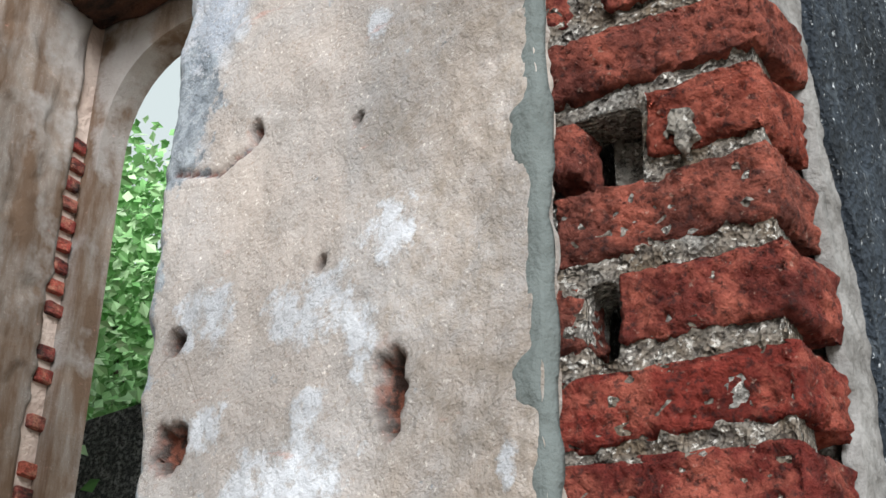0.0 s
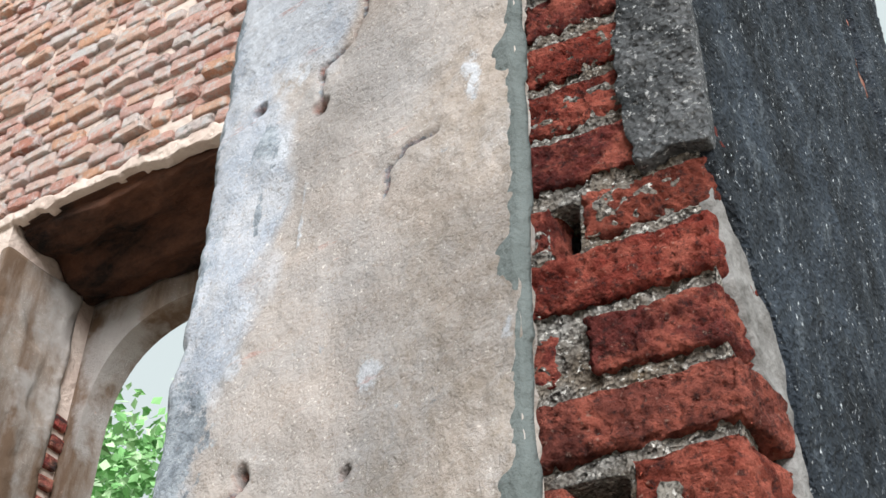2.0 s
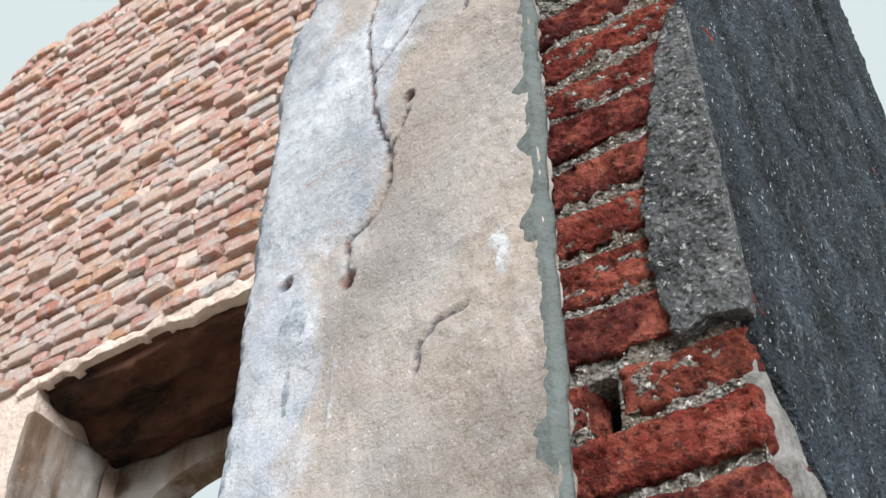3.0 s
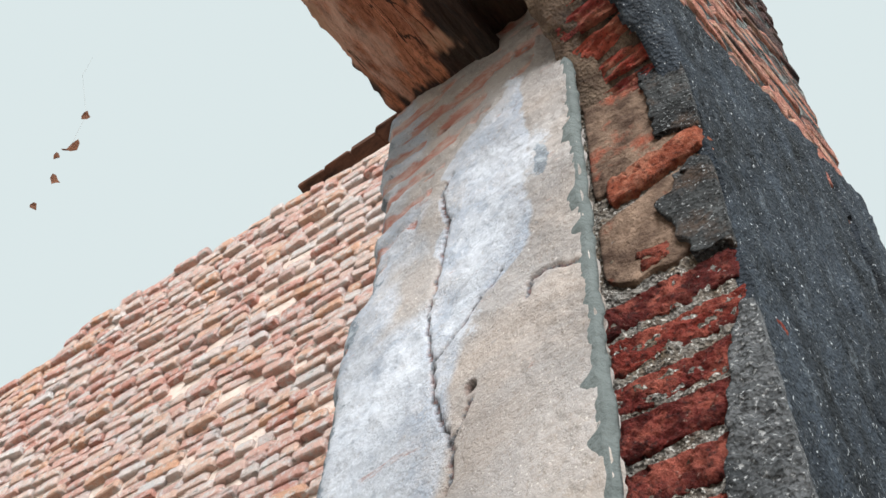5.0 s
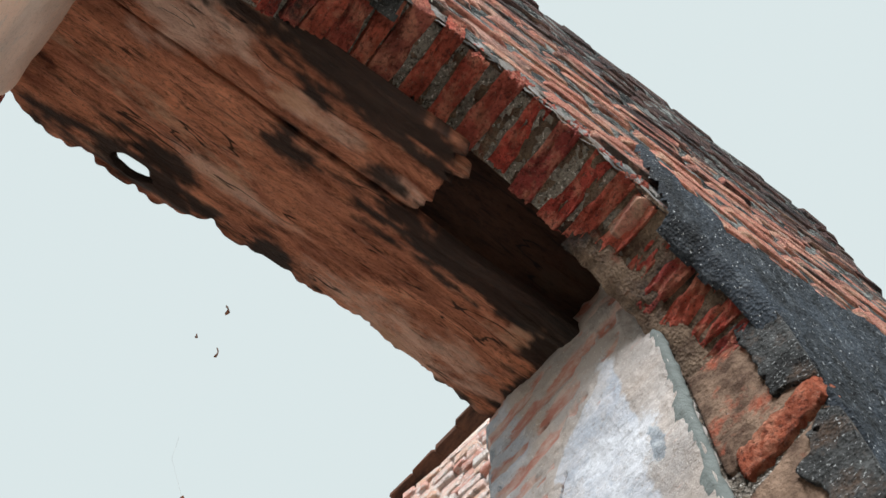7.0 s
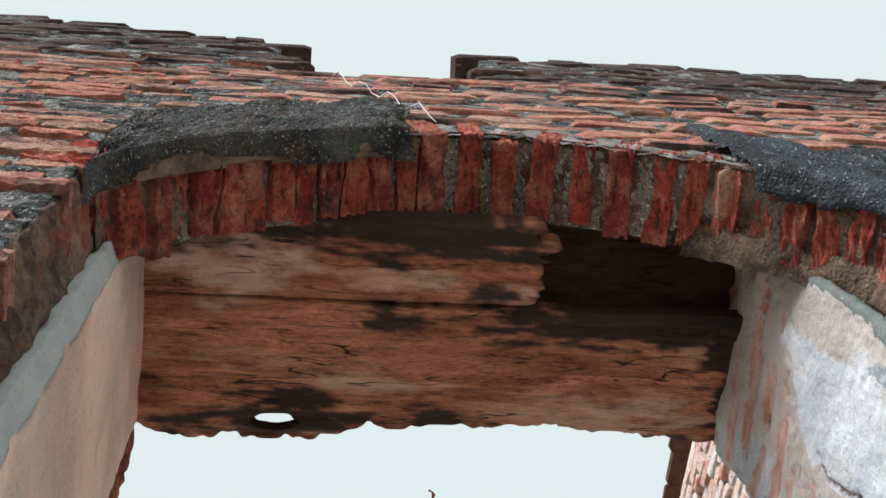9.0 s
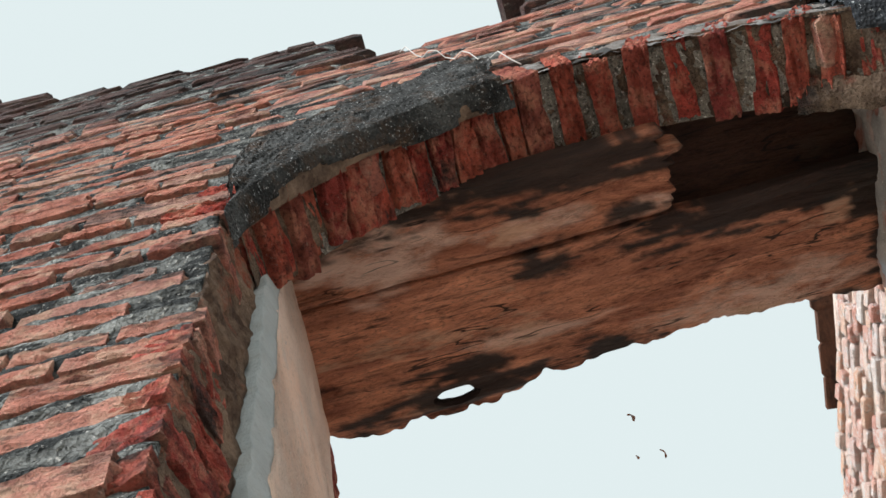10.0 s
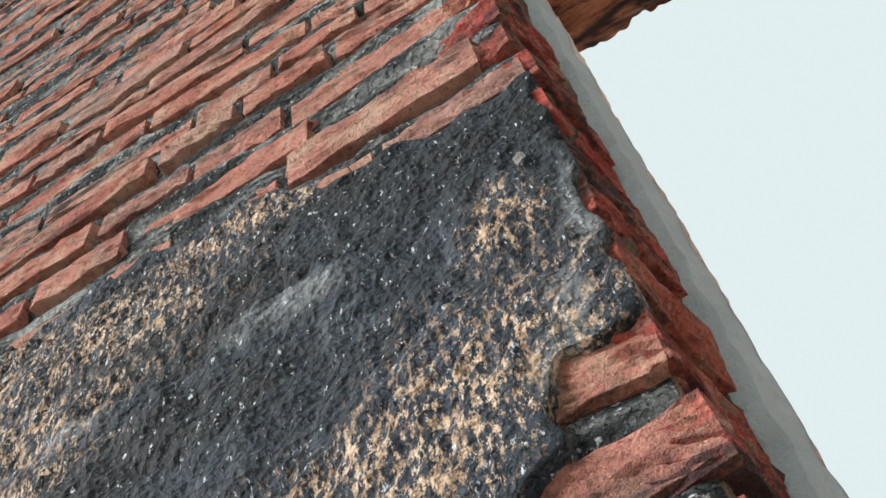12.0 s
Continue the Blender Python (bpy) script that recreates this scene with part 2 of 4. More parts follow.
plaster = plaster_material("lime_plaster", False)
stained_plaster = plaster_material("stained_plaster", True, warm=(0.28, 0.245, 0.22), tan=(0.30, 0.235, 0.19), dull=(0.26, 0.25, 0.24))
# left reveal's plaster: warm bounced light is put into this brighter, pinker colour
bounce_lit_plaster = plaster_material("bounce_lit_plaster", False, (0.66, 0.45, 0.35), (0.72, 0.55, 0.46), (0.78, 0.54, 0.42), (0.70, 0.57, 0.50))

k = Mat("cement_fillet", 0.85)
cement = k.done(k.mix(k.noise(14, 6), (0.06, 0.072, 0.07), (0.165, 0.19, 0.188)), (k.noise(50, 6), 0.01, 0.8))

k = Mat("pale_cement", 0.85)
pale_cement = k.done(k.mix(k.noise(14, 6), (0.27, 0.30, 0.31), (0.46, 0.49, 0.50)), (k.noise(50, 6), 0.01, 0.8))

k = Mat("thin_skim", 0.9)
skim = k.done(k.mix(k.span(k.noise(22, 7, 0.7), 0.35, 0.65), (0.09, 0.085, 0.08), (0.26, 0.255, 0.25)), (k.noise(50, 6), 0.01, 0.8))

k = Mat("tan_fill", 0.95)
c = k.mix(k.span(k.noise(14, 7, 0.7), 0.38, 0.64), (0.085, 0.05, 0.035), (0.34, 0.235, 0.17))
c = k.mix(k.span(k.noise(9, 6, 0.7), 0.56, 0.66, 0, 0.85), c, (0.36, 0.09, 0.05))
tan_mortar = k.done(c, (k.noise(40, 7, 0.7), 0.02, 1.0), (k.noise(140, 4), 0.006, 1.0))

k = Mat("joint_mortar", 0.95)
c = k.mix(k.span(k.noise(18, 7, 0.7), 0.36, 0.64), (0.09, 0.055, 0.04), (0.30, 0.22, 0.16))
c = k.mix(k.span(k.noise(12, 6, 0.7), 0.55, 0.66, 0, 0.7), c, (0.30, 0.075, 0.045))
c = k.mix(k.span(k.noise(7, 6, 0.7), 0.49, 0.62, 0, 0.85), c, (0.025, 0.022, 0.022))
joint_mortar = k.done(c, (k.noise(60, 7, 0.75), 0.02, 1.0), (k.cells(170), 0.006, 1.0))

k = Mat("rim_lime", 0.95)
rim_lime = k.done(k.mix(k.span(k.noise(20, 7, 0.7), 0.36, 0.62), (0.10, 0.065, 0.05), (0.36, 0.26, 0.19)), (k.noise(60, 7, 0.75), 0.02, 1.0))

k = Mat("brown_render", 0.9)
c = k.mix(k.span(k.noise(8, 8, 0.7), 0.36, 0.64), (0.012, 0.013, 0.014), (0.11, 0.117, 0.12))
c = k.mix(k.span(k.noise(14, 7, 0.72), 0.50, 0.64, 0, 0.8), c, (0.11, 0.07, 0.048))
c = k.mix(k.span(k.noise(170, 3, 0.7), 0.60, 0.67), c, (0.42, 0.44, 0.45))
brown_render = k.done(c, (k.noise(34, 7, 0.75), 0.03, 1.0), (k.cells(150), 0.008, 1.0))

k = Mat("old_timber", 0.7)
c = k.mix(k.span(k.noise(14, 9, 0.72, (1.0, 0.25, 1.0), 1.2), 0.32, 0.66), (0.24, 0.066, 0.036), (0.92, 0.39, 0.23))
c = k.mix(k.span(k.noise(170, 5, 0.75, (1.0, 0.35, 1.0)), 0.52, 0.64, 0, 0.55), c, (0.10, 0.03, 0.018))
c = k.mix(k.span(k.noise(80, 6, 0.75, (1.0, 0.10, 1.0), 0.8), 0.53, 0.64, 0, 0.7), c, (0.07, 0.022, 0.014))
c = k.mix(k.maths("MULTIPLY", k.attr("pale"), k.span(k.noise(24, 6, 0.7, (1.0, 0.4, 1.0)), 0.32, 0.52)), c, (0.92, 0.62, 0.50))
c = k.mix(k.span(k.noise(8, 9, 0.75, (1.0, 0.2, 1.0)), 0.55, 0.64, 0, 0.85), c, (0.02, 0.011, 0.009))
c = k.mix(k.span(k.noise(9, 6, 0.65, (1.0, 0.35, 1.0)), 0.55, 0.63, 0, 0.8), c, (0.74, 0.44, 0.30))
split_ = k.maths("ABSOLUTE", k.maths("SUBTRACT", k.noise(11, 4, 0.55, (1.0, 0.09, 1.0), 0.5), 0.5), 0.0)
c = k.mix(k.maths("MULTIPLY", k.span(split_, 0.003, 0.008, 0.9, 0.0), k.span(k.noise(6, 3), 0.46, 0.54)), c, (0.012, 0.007, 0.006))
# black rot, plus shade of the front edge and right end as colour
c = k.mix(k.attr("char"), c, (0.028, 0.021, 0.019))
timber = k.done(c, (k.noise(34, 9, 0.75, (1.0, 0.16, 1.0), 0.6), 0.035, 1.0), (k.noise(110, 4, 0.7, (1, 0.2, 1)), 0.004, 0.8))

k = Mat("leaf_green", 0.55)
leaf_green = k.done(k.ramp(random_piece(k, True), [(0, (0.13, 0.32, 0.10)), (0.5, (0.30, 0.56, 0.24)), (1, (0.55, 0.74, 0.46))]), (k.noise(30), 0.01, 0.3))
k = Mat("bark", 0.9)
bark = k.done(k.mix(k.noise(10, 6), (0.05, 0.04, 0.03), (0.16, 0.12, 0.09)), (k.noise(20, 6), 0.03, 1.0))
k = Mat("dry_leaf", 0.8)
dry_leaf = k.done(k.mix(k.noise(60, 3), (0.10, 0.05, 0.04), (0.36, 0.16, 0.09)), (k.noise(150), 0.003, 0.4))
k = Mat("web_thread", 0.6)
thread = k.done(k.mix(k.noise(60, 3), (0.45, 0.45, 0.44), (0.6, 0.58, 0.55)))
k = Mat("ground_soil", 0.95)
soil = k.done(k.mix(k.noise(1.5, 7), (0.46, 0.39, 0.32), (0.62, 0.55, 0.47)), (k.noise(12, 6), 0.05, 1.0))


# ---- mesh helpers ----
def mesh_from(name, verts, faces, material, smooth=False):
    me = bpy.data.meshes.new(name)
    me.from_pydata(verts, [], faces)
    me.materials.append(material)
    me.update()
    if smooth:
        me.polygons.foreach_set("use_smooth", [True] * len(me.polygons))
    return me


def part(name, me, parent, label="", m=None):
    ob = new(name, me)
    ob.parent = parent
    if m is not None:
        ob.matrix_basis = m
    return tagged(ob, label)


def fbm(x, y, z, n=4):
    return noise.fractal(Vector((x, y, z)), 1.0, 2.0, n)


def chamfered(rng, jitter=0.06, c=0.12):
    """Vertices and faces of a unit block with broken edges; x, y, z in -0.5..0.5."""
    verts, idx = [], {}
    for sx in (-1, 1):
        for sy in (-1, 1):
            for sz in (-1, 1):
                for ax in range(3):
                    v = [sx * (0.5 - c), sy * (0.5 - c), sz * (0.5 - c)]
                    v[ax] = (sx, sy, sz)[ax] * 0.5
                    idx[sx, sy, sz, ax] = len(verts)
                    verts.append([a + rng.uniform(-jitter, jitter) for a in v])
    faces = []
    for ax in range(3):
        a, b = [i for i in range(3) if i != ax]
        for s in (-1, 1):
            q = []
            for p, r in ((-1, -1), (1, -1), (1, 1), (-1, 1)):
                key = [0, 0, 0]
                key[ax], key[a], key[b] = s, p, r
                q.append(idx[(*key, ax)])
            faces.append(q)
    for ax in range(3):
        a, b = [i for i in range(3) if i != ax]
        for p in (-1, 1):
            for r in (-1, 1):
                lo, hi = [0, 0, 0], [0, 0, 0]
                lo[ax], hi[ax] = -1, 1
                lo[a] = hi[a] = p
                lo[b] = hi[b] = r
                faces.append([idx[(*lo, a)], idx[(*hi, a)], idx[(*hi, b)], idx[(*lo, b)]])
    for sx in (-1, 1):
        for sy in (-1, 1):
            for sz in (-1, 1):
                faces.append([idx[sx, sy, sz, 0], idx[sx, sy, sz, 1], idx[sx, sy, sz, 2]])
    return verts, faces


def outward(me):
    bm = bmesh.new()
    bm.from_mesh(me)
    bmesh.ops.recalc_face_normals(bm, faces=bm.faces)
    bm.to_mesh(me)
    bm.free()
    return me


BLOCK_RNG = random.Random(7)
BLOCK_SHAPES = [chamfered(BLOCK_RNG, 0.035, 0.09) for i in range(16)]


def block_meshes(name, material):
    return [outward(mesh_from(name, v, f, material)) for v, f in BLOCK_SHAPES]


def joined_blocks(name, poses, material, parent, label=""):
    """Many blocks in one mesh, for those too many to be objects of their own."""
    verts, faces = [], []
    rng = random.Random(3)
    for m in poses:
        v, f = BLOCK_SHAPES[rng.randrange(16)]
        n = len(verts)
        verts += [tuple(m @ Vector(p)) for p in v]
        faces += [[i + n for i in q] for q in f]
    ob = part(name, outward(mesh_from(name, verts, faces, material)), parent, label)
    return tagged(ob, kind="stuff")


def rough_block(rng, size, step, amount, seed):
    """A worn brick: a box grid with eroded corners and a pitted surface, in metres, centred."""
    bm = bmesh.new()
    bmesh.ops.create_cube(bm, size=1.0)
    for e_axis in range(3):
        cuts = max(1, int(size[e_axis] / step)) - 1
        edges = [e for e in bm.edges if abs((e.verts[0].co - e.verts[1].co)[e_axis]) > 1e-4]
        if cuts:
            bmesh.ops.subdivide_edges(bm, edges=edges, cuts=cuts, use_grid_fill=True)
    half = Vector(size) / 2
    for v in bm.verts:
        p = Vector((v.co.x * size[0], v.co.y * size[1], v.co.z * size[2]))
        near = sorted(half[i] - abs(p[i]) for i in range(3))
        worn = max(0.0, 0.007 - near[1]) * (0.35 + 0.5 * abs(fbm(p.x * 30, p.y * 30 + seed, p.z * 30, 3)))
        d = fbm(p.x * 24 + seed, p.y * 24, p.z * 50, 5) * amount * 0.8 - max(0.0, abs(fbm(p.x * 70 + seed, p.y * 70, p.z * 110, 4)) - 0.22) * amount * 2.2
        axis = max(range(3), key=lambda q: abs(p[q]) / half[q])
        out = Vector((0, 0, 0))
        out[axis] = math.copysign(1.0, p[axis])
        v.co = p - p.normalized() * worn * 1.6 + out * d
    me = bpy.data.meshes.new("brick")
    bm.to_mesh(me)
    bm.free()
    return me


def slab(name, origin, u_axis, v_axis, size, step, inside, height, thick, material, parent=None, label="", attrs=None):
    """A layer of plaster or render: a fine relief over a rectangle, cut to a ragged outline, with its edges turned back."""
    o, ua, va = Vector(origin), Vector(u_axis), Vector(v_axis)
    n = ua.cross(va).normalized()
    nu, nv = int(size[0] / step) + 1, int(size[1] / step) + 1
    verts, index, faces = [], {}, []
    values = {a: [] for a in attrs or {}}

    def vert(i, j):
        if (i, j) not in index:
            u, v = i * step, j * step
            index[i, j] = len(verts)
            verts.append(tuple(o + ua * u + va * v + n * height(u, v)))
            for a in values:
                values[a].append(attrs[a](u, v))
        return index[i, j]

    mask = [[inside((i + 0.5) * step, (j + 0.5) * step) for j in range(nv - 1)] for i in range(nu - 1)]
    for i in range(nu - 1):
        for j in range(nv - 1):
            if mask[i][j]:
                faces.append((vert(i, j), vert(i + 1, j), vert(i + 1, j + 1), vert(i, j + 1)))
    rim = {}
    for i in range(nu - 1):
        for j in range(nv - 1):
            if mask[i][j]:
                for di, dj, a, b in ((-1, 0, (i, j + 1), (i, j)), (1, 0, (i + 1, j), (i + 1, j + 1)), (0, -1, (i, j), (i + 1, j)), (0, 1, (i + 1, j + 1), (i, j + 1))):
                    x, y = i + di, j + dj
                    if not (0 <= x < nu - 1 and 0 <= y < nv - 1 and mask[x][y]):
                        rim.setdefault(index[a], []).append(index[b])
                        rim.setdefault(index[b], []).append(index[a])
    for turn in range(3):
        moved = {a: tuple((Vector(verts[a]) * 2 + sum((Vector(verts[b]) for b in near), Vector())) / (2 + len(near))) for a, near in rim.items()}
        for a, p in moved.items():
            verts[a] = p
    back = {}

    def behind(a):
        if a not in back:
            back[a] = len(verts)
            verts.append(tuple(Vector(verts[a]) - n * thick))
            for q in values:
                values[q].append(values[q][a])
        return back[a]

    for i in range(nu - 1):
        for j in range(nv - 1):
            if not mask[i][j]:
                continue
            for di, dj, a, b in ((-1, 0, (i, j + 1), (i, j)), (1, 0, (i + 1, j), (i + 1, j + 1)), (0, -1, (i, j), (i + 1, j)), (0, 1, (i + 1, j + 1), (i, j + 1))):
                x, y = i + di, j + dj
                if not (0 <= x < nu - 1 and 0 <= y < nv - 1 and mask[x][y]):
                    p, q = index[a], index[b]
                    faces.append((q, p, behind(p), behind(q)))
    me = mesh_from(name, verts, faces, material, True)
    for a, vals in values.items():
        layer = me.attributes.new(a, "FLOAT", "POINT")
        layer.data.foreach_set("value", vals)
    ob = new(name, me)
    ob.parent = parent
    return tagged(ob, label)


def prism(name, outline, x0, x1, material, outline_back=None):
    """A solid between the outline (y, z) at x0 and the same outline, or another, at x1."""
    ob2 = outline_back or outline
    bm = bmesh.new()
    a = [bm.verts.new((x0, y, z)) for y, z in outline]
    b = [bm.verts.new((x1, y, z)) for y, z in ob2]
    n = len(a)
    for line, ring_ in ((outline, a), (ob2, b)):
        for tri in tessellate_polygon([[Vector((y, z, 0)) for y, z in line]]):
            bm.faces.new([ring_[q] for q in tri])
    for i in range(n):
        bm.faces.new((a[(i + 1) % n], a[i], b[i], b[(i + 1) % n]))
    bmesh.ops.recalc_face_normals(bm, faces=bm.faces)
    me = bpy.data.meshes.new(name)
    bm.to_mesh(me)
    bm.free()
    me.materials.append(material)
    return me


def smooth_step(a, b, x):
    t = min(1.0, max(0.0, (x - a) / (b - a)))
    return t * t * (3 - 2 * t)


# ---- plan ----
FACE_X, BACK_X = -0.1875, -0.8625          # outer and inner face of the wall
LEFT, RIGHT, PLASTER_Y = -0.382, 0.865, 0.7725   # corners of the opening, plastered reveal
MID, HALF, SPRING, RISE = 0.2425, 0.6235, 3.75, 0.54
END_Y = 1.83                                # free end of the wall
COURSE = 0.081


def arch_z(y, grow=0.0):
    u = min(1.0, abs(y - MID) / (HALF + grow))
    return SPRING + (RISE + grow) * (1 - u ** 1.6) ** (1 / 1.6)


def wall_top(y):
    if y < -0.155:
        return 5.95 + (-0.155 - y) * 0.55 if y > -1.0 else min(7.4, 6.42 + (-1.0 - y) * 1.4)
    if y < 0.45:
        return 5.28 - (y + 0.155) * 0.12
    if y < 0.64:
        return 5.93
    return 6.07 + 0.05 * math.sin(y * 7) - max(0, y - 1.3) * 0.1


# ground
ground = new("ground", mesh_from("ground", [(-400, -400, 0), (400, -400, 0), (400, 400, 0), (-400, 400, 0)], [(0, 1, 2, 3)], soil))
tagged(ground, "bare dry brown soil ground around the ruin", "ground", kind="structure")

# near wall: core
front = [(-5.0, 0.0), (-5.0, 7.6)]
y = -4.6
while y < END_Y - 0.05:
    front.append((y, wall_top(y) - 0.10))
    y += 0.07
front += [(END_Y - 0.03, 5.7), (END_Y - 0.03, 0.0), (RIGHT + 0.12, 0.0), (RIGHT + 0.12, SPRING)]
ring = [MID + (HALF + 0.02) * math.cos(a) for a in [math.pi * i / 36 for i in range(1, 36)]]
front += [(yy, arch_z(yy, 0.02)) for yy in ring]
front += [(LEFT - 0.02, SPRING), (LEFT - 0.02, 0.0)]
back = []
for yy, zz in front:
    if zz <= SPRING + 0.001 and abs(yy - (RIGHT + 0.12)) < 1e-6:
        back.append((0.90, zz))
    elif zz > SPRING:
        back.append((min(yy, 0.88) if yy < 0.95 else yy, zz))
    else:
        back.append((yy, zz))
wall_front = new("wall_front", prism("wall_front", front, FACE_X - 0.016, -0.352, mortar, back))
tagged(wall_front, "ruined red brick wall with a tall doorway and blackened render", "wall", kind="structure")
rear_top = 5.0
rear = [(-5.0, 0.0), (-5.0, 6.5), (-1.2, 6.2), (-0.5, 5.3), (0.5, rear_top), (1.2, 5.3), (END_Y - 0.03, 5.3), (END_Y - 0.03, 0.0), (0.80, 0.0), (0.80, 4.46), (-0.42, 4.46), (-0.42, 0.0)]
part("wall_rear_leaf", prism("wall_rear_leaf", rear, -0.405, -0.80, mortar), wall_front)

# lintel boards
def timber_board(name, x0, x1, y0, y1, z0, z1, thick, ragged_back, ragged_end, holes, seed):
    """A weathered board along y: underside relief, a ragged far edge, holes and worn ends."""
    step = 0.008

    def inside(u, v):
        edge = ragged_back(v) if ragged_back else 0.0
        if u < edge:
            return False
        if ragged_end and v > ragged_end(u):
            return False
        return all(((u - a) / ru) ** 2 + ((v - b) / rv) ** 2 > 1 + 0.5 * fbm(u * 60, v * 60, seed, 3) for a, b, ru, rv in holes)

    def height(u, v):
        g = fbm(u * 45 + seed, v * 3.5, 2.0, 4) * 0.006
        return g + fbm(u * 9, v * 5 + seed, 4.0, 3) * 0.010

    return board_mesh(name, x0, x1, y0, y1, z0, z1, thick, inside, height)


def rot_and_shade(u, v):
    """Black rot round the hole and torn edge; painted shade on the front edge, right end and behind the broken board.
    """
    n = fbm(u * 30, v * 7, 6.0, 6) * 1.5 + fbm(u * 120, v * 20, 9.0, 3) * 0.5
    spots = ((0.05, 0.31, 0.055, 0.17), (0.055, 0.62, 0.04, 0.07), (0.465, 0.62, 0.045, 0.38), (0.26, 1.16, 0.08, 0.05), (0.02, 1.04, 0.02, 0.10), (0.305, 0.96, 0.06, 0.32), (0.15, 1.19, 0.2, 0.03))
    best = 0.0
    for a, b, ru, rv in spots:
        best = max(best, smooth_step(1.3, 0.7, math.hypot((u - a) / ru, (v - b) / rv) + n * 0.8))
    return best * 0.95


def pale_wood(u, v):
    """Bleached, scuffed wood at one end of the front board and along the torn edge."""
    n = fbm(u * 25, v * 8, 16.0, 5) * 0.7
    spots = ((0.395, 0.19, 0.07, 0.14), (0.37, 0.50, 0.02, 0.10), (0.35, 0.72, 0.02, 0.06), (0.08, 0.95, 0.05, 0.22), (0.14, 0.40, 0.02, 0.15))
    return max(smooth_step(1.3, 0.6, math.hypot((u - a) / ru, (v - b) / rv) + n) * (1.0 if i == 0 else 0.7) for i, (a, b, ru, rv) in enumerate(spots))


def board_mesh(name, x0, x1, y0, y1, z0, z1, thick, inside, height):
    width = math.hypot(x1 - x0, z1 - z0)
    ua = Vector(((x1 - x0) / width, 0, (z1 - z0) / width))
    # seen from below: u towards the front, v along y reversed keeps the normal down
    ob = slab(name, (x0, y1, z0), ua, (0, -1, 0), (width, y1 - y0), 0.006, lambda u, v: inside(u, y1 - y0 - v), lambda u, v: height(u, y1 - y0 - v), thick, timber, attrs={"char": lambda u, v: rot_and_shade(u + x0 + 0.828, y1 - y0 - v), "pale": lambda u, v: pale_wood(u + x0 + 0.828, y1 - y0 - v)})
    return ob


def back_edge(v):
    pts = [(0.0, 0.030), (0.07, 0.006), (0.30, 0.0), (0.37, 0.004), (0.385, 0.020), (0.42, 0.012), (0.47, 0.046), (0.50, 0.036), (0.62, 0.042), (0.94, 0.046), (1.02, 0.040), (1.04, 0.026), (1.06, 0.034), (1.2, 0.012)]
    for (v0, e0), (v1, e1) in zip(pts, pts[1:]):
        if v <= v1:
            e = e0 + (e1 - e0) * (v - v0) / (v1 - v0)
            break
    return max(0.0, e + 0.006 * fbm(v * 14, 7.3, 0.2, 5) + 0.013 * abs(fbm(v * 60, 2.3, 0.2, 5)) + 0.016 * max(0.0, fbm(v * 22, 5.1, 0.2, 4)) - 0.005)


lintel = new("lintel")
lintel.location = (0, 0, 0)
tagged(lintel, "rotted brown timber lintel of two boards over the doorway", "lintel")
b1 = timber_board("back_board", -0.828, -0.515, LEFT - 0.02, 0.80, 4.335, 4.25, 0.026, back_edge, None, [(0.046, 0.285, 0.020, 0.046)], 3.0)
b1.parent = lintel
b2 = timber_board("front_board", -0.504, -0.345, LEFT - 0.02, 0.80, 4.235, 4.20, 0.05, None, lambda u: 0.775 + 0.05 * fbm(u * 45, 0, 1, 4), [(0.125, 0.055, 0.028, 0.03)], 8.0)
b2.parent = lintel
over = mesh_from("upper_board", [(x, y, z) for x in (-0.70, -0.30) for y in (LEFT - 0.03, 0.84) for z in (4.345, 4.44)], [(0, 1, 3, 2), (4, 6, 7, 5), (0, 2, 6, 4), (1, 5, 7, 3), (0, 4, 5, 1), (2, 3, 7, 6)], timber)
# the recess's shade is put into this board's near-black colour
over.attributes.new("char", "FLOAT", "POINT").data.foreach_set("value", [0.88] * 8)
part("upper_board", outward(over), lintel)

# plastered reveal, right
HOLES = [(-0.709, 2.376, 0.010, 0.014), (-0.561, 2.335, 0.005, 0.007), (-0.598, 2.19, 0.006, 0.007), (-0.506, 2.048, 0.016, 0.038), (-0.792, 2.05, 0.026, 0.026),
         (-0.765, 2.944, 0.010, 0.010), (-0.650, 2.883, 0.012, 0.012), (-0.559, 3.181, 0.009, 0.012), (-0.65, 4.06, 0.009, 0.009), (-0.80, 2.16, 0.013, 0.012)]
WASH = [(-0.515, 2.20, 0.045, 0.045), (-0.60, 2.15, 0.085, 0.05), (-0.76, 2.18, 0.06, 0.05), (-0.60, 2.055, 0.03, 0.025), (-0.74, 2.06, 0.05, 0.035), (-0.536, 2.44, 0.022, 0.03),
        (-0.63, 1.98, 0.11, 0.06), (-0.54, 2.11, 0.03, 0.06), (-0.385, 1.96, 0.014, 0.04), (-0.729, 2.855, 0.035, 0.06), (-0.741, 2.52, 0.02, 0.025),
        (-0.365, 2.422, 0.012, 0.02), (-0.41, 2.79, 0.018, 0.05), (-0.73, 3.12, 0.10, 0.22), (-0.70, 3.32, 0.09, 0.16), (-0.79, 3.25, 0.07, 0.34),
        (-0.53, 3.55, 0.09, 0.17), (-0.45, 3.68, 0.06, 0.12), (-0.58, 3.36, 0.05, 0.10),  (-0.478, 4.04, 0.035, 0.03), (-0.66, 2.70, 0.006, 0.07), (-0.52, 3.76, 0.075, 0.10), (-0.56, 3.45, 0.06, 0.10)]
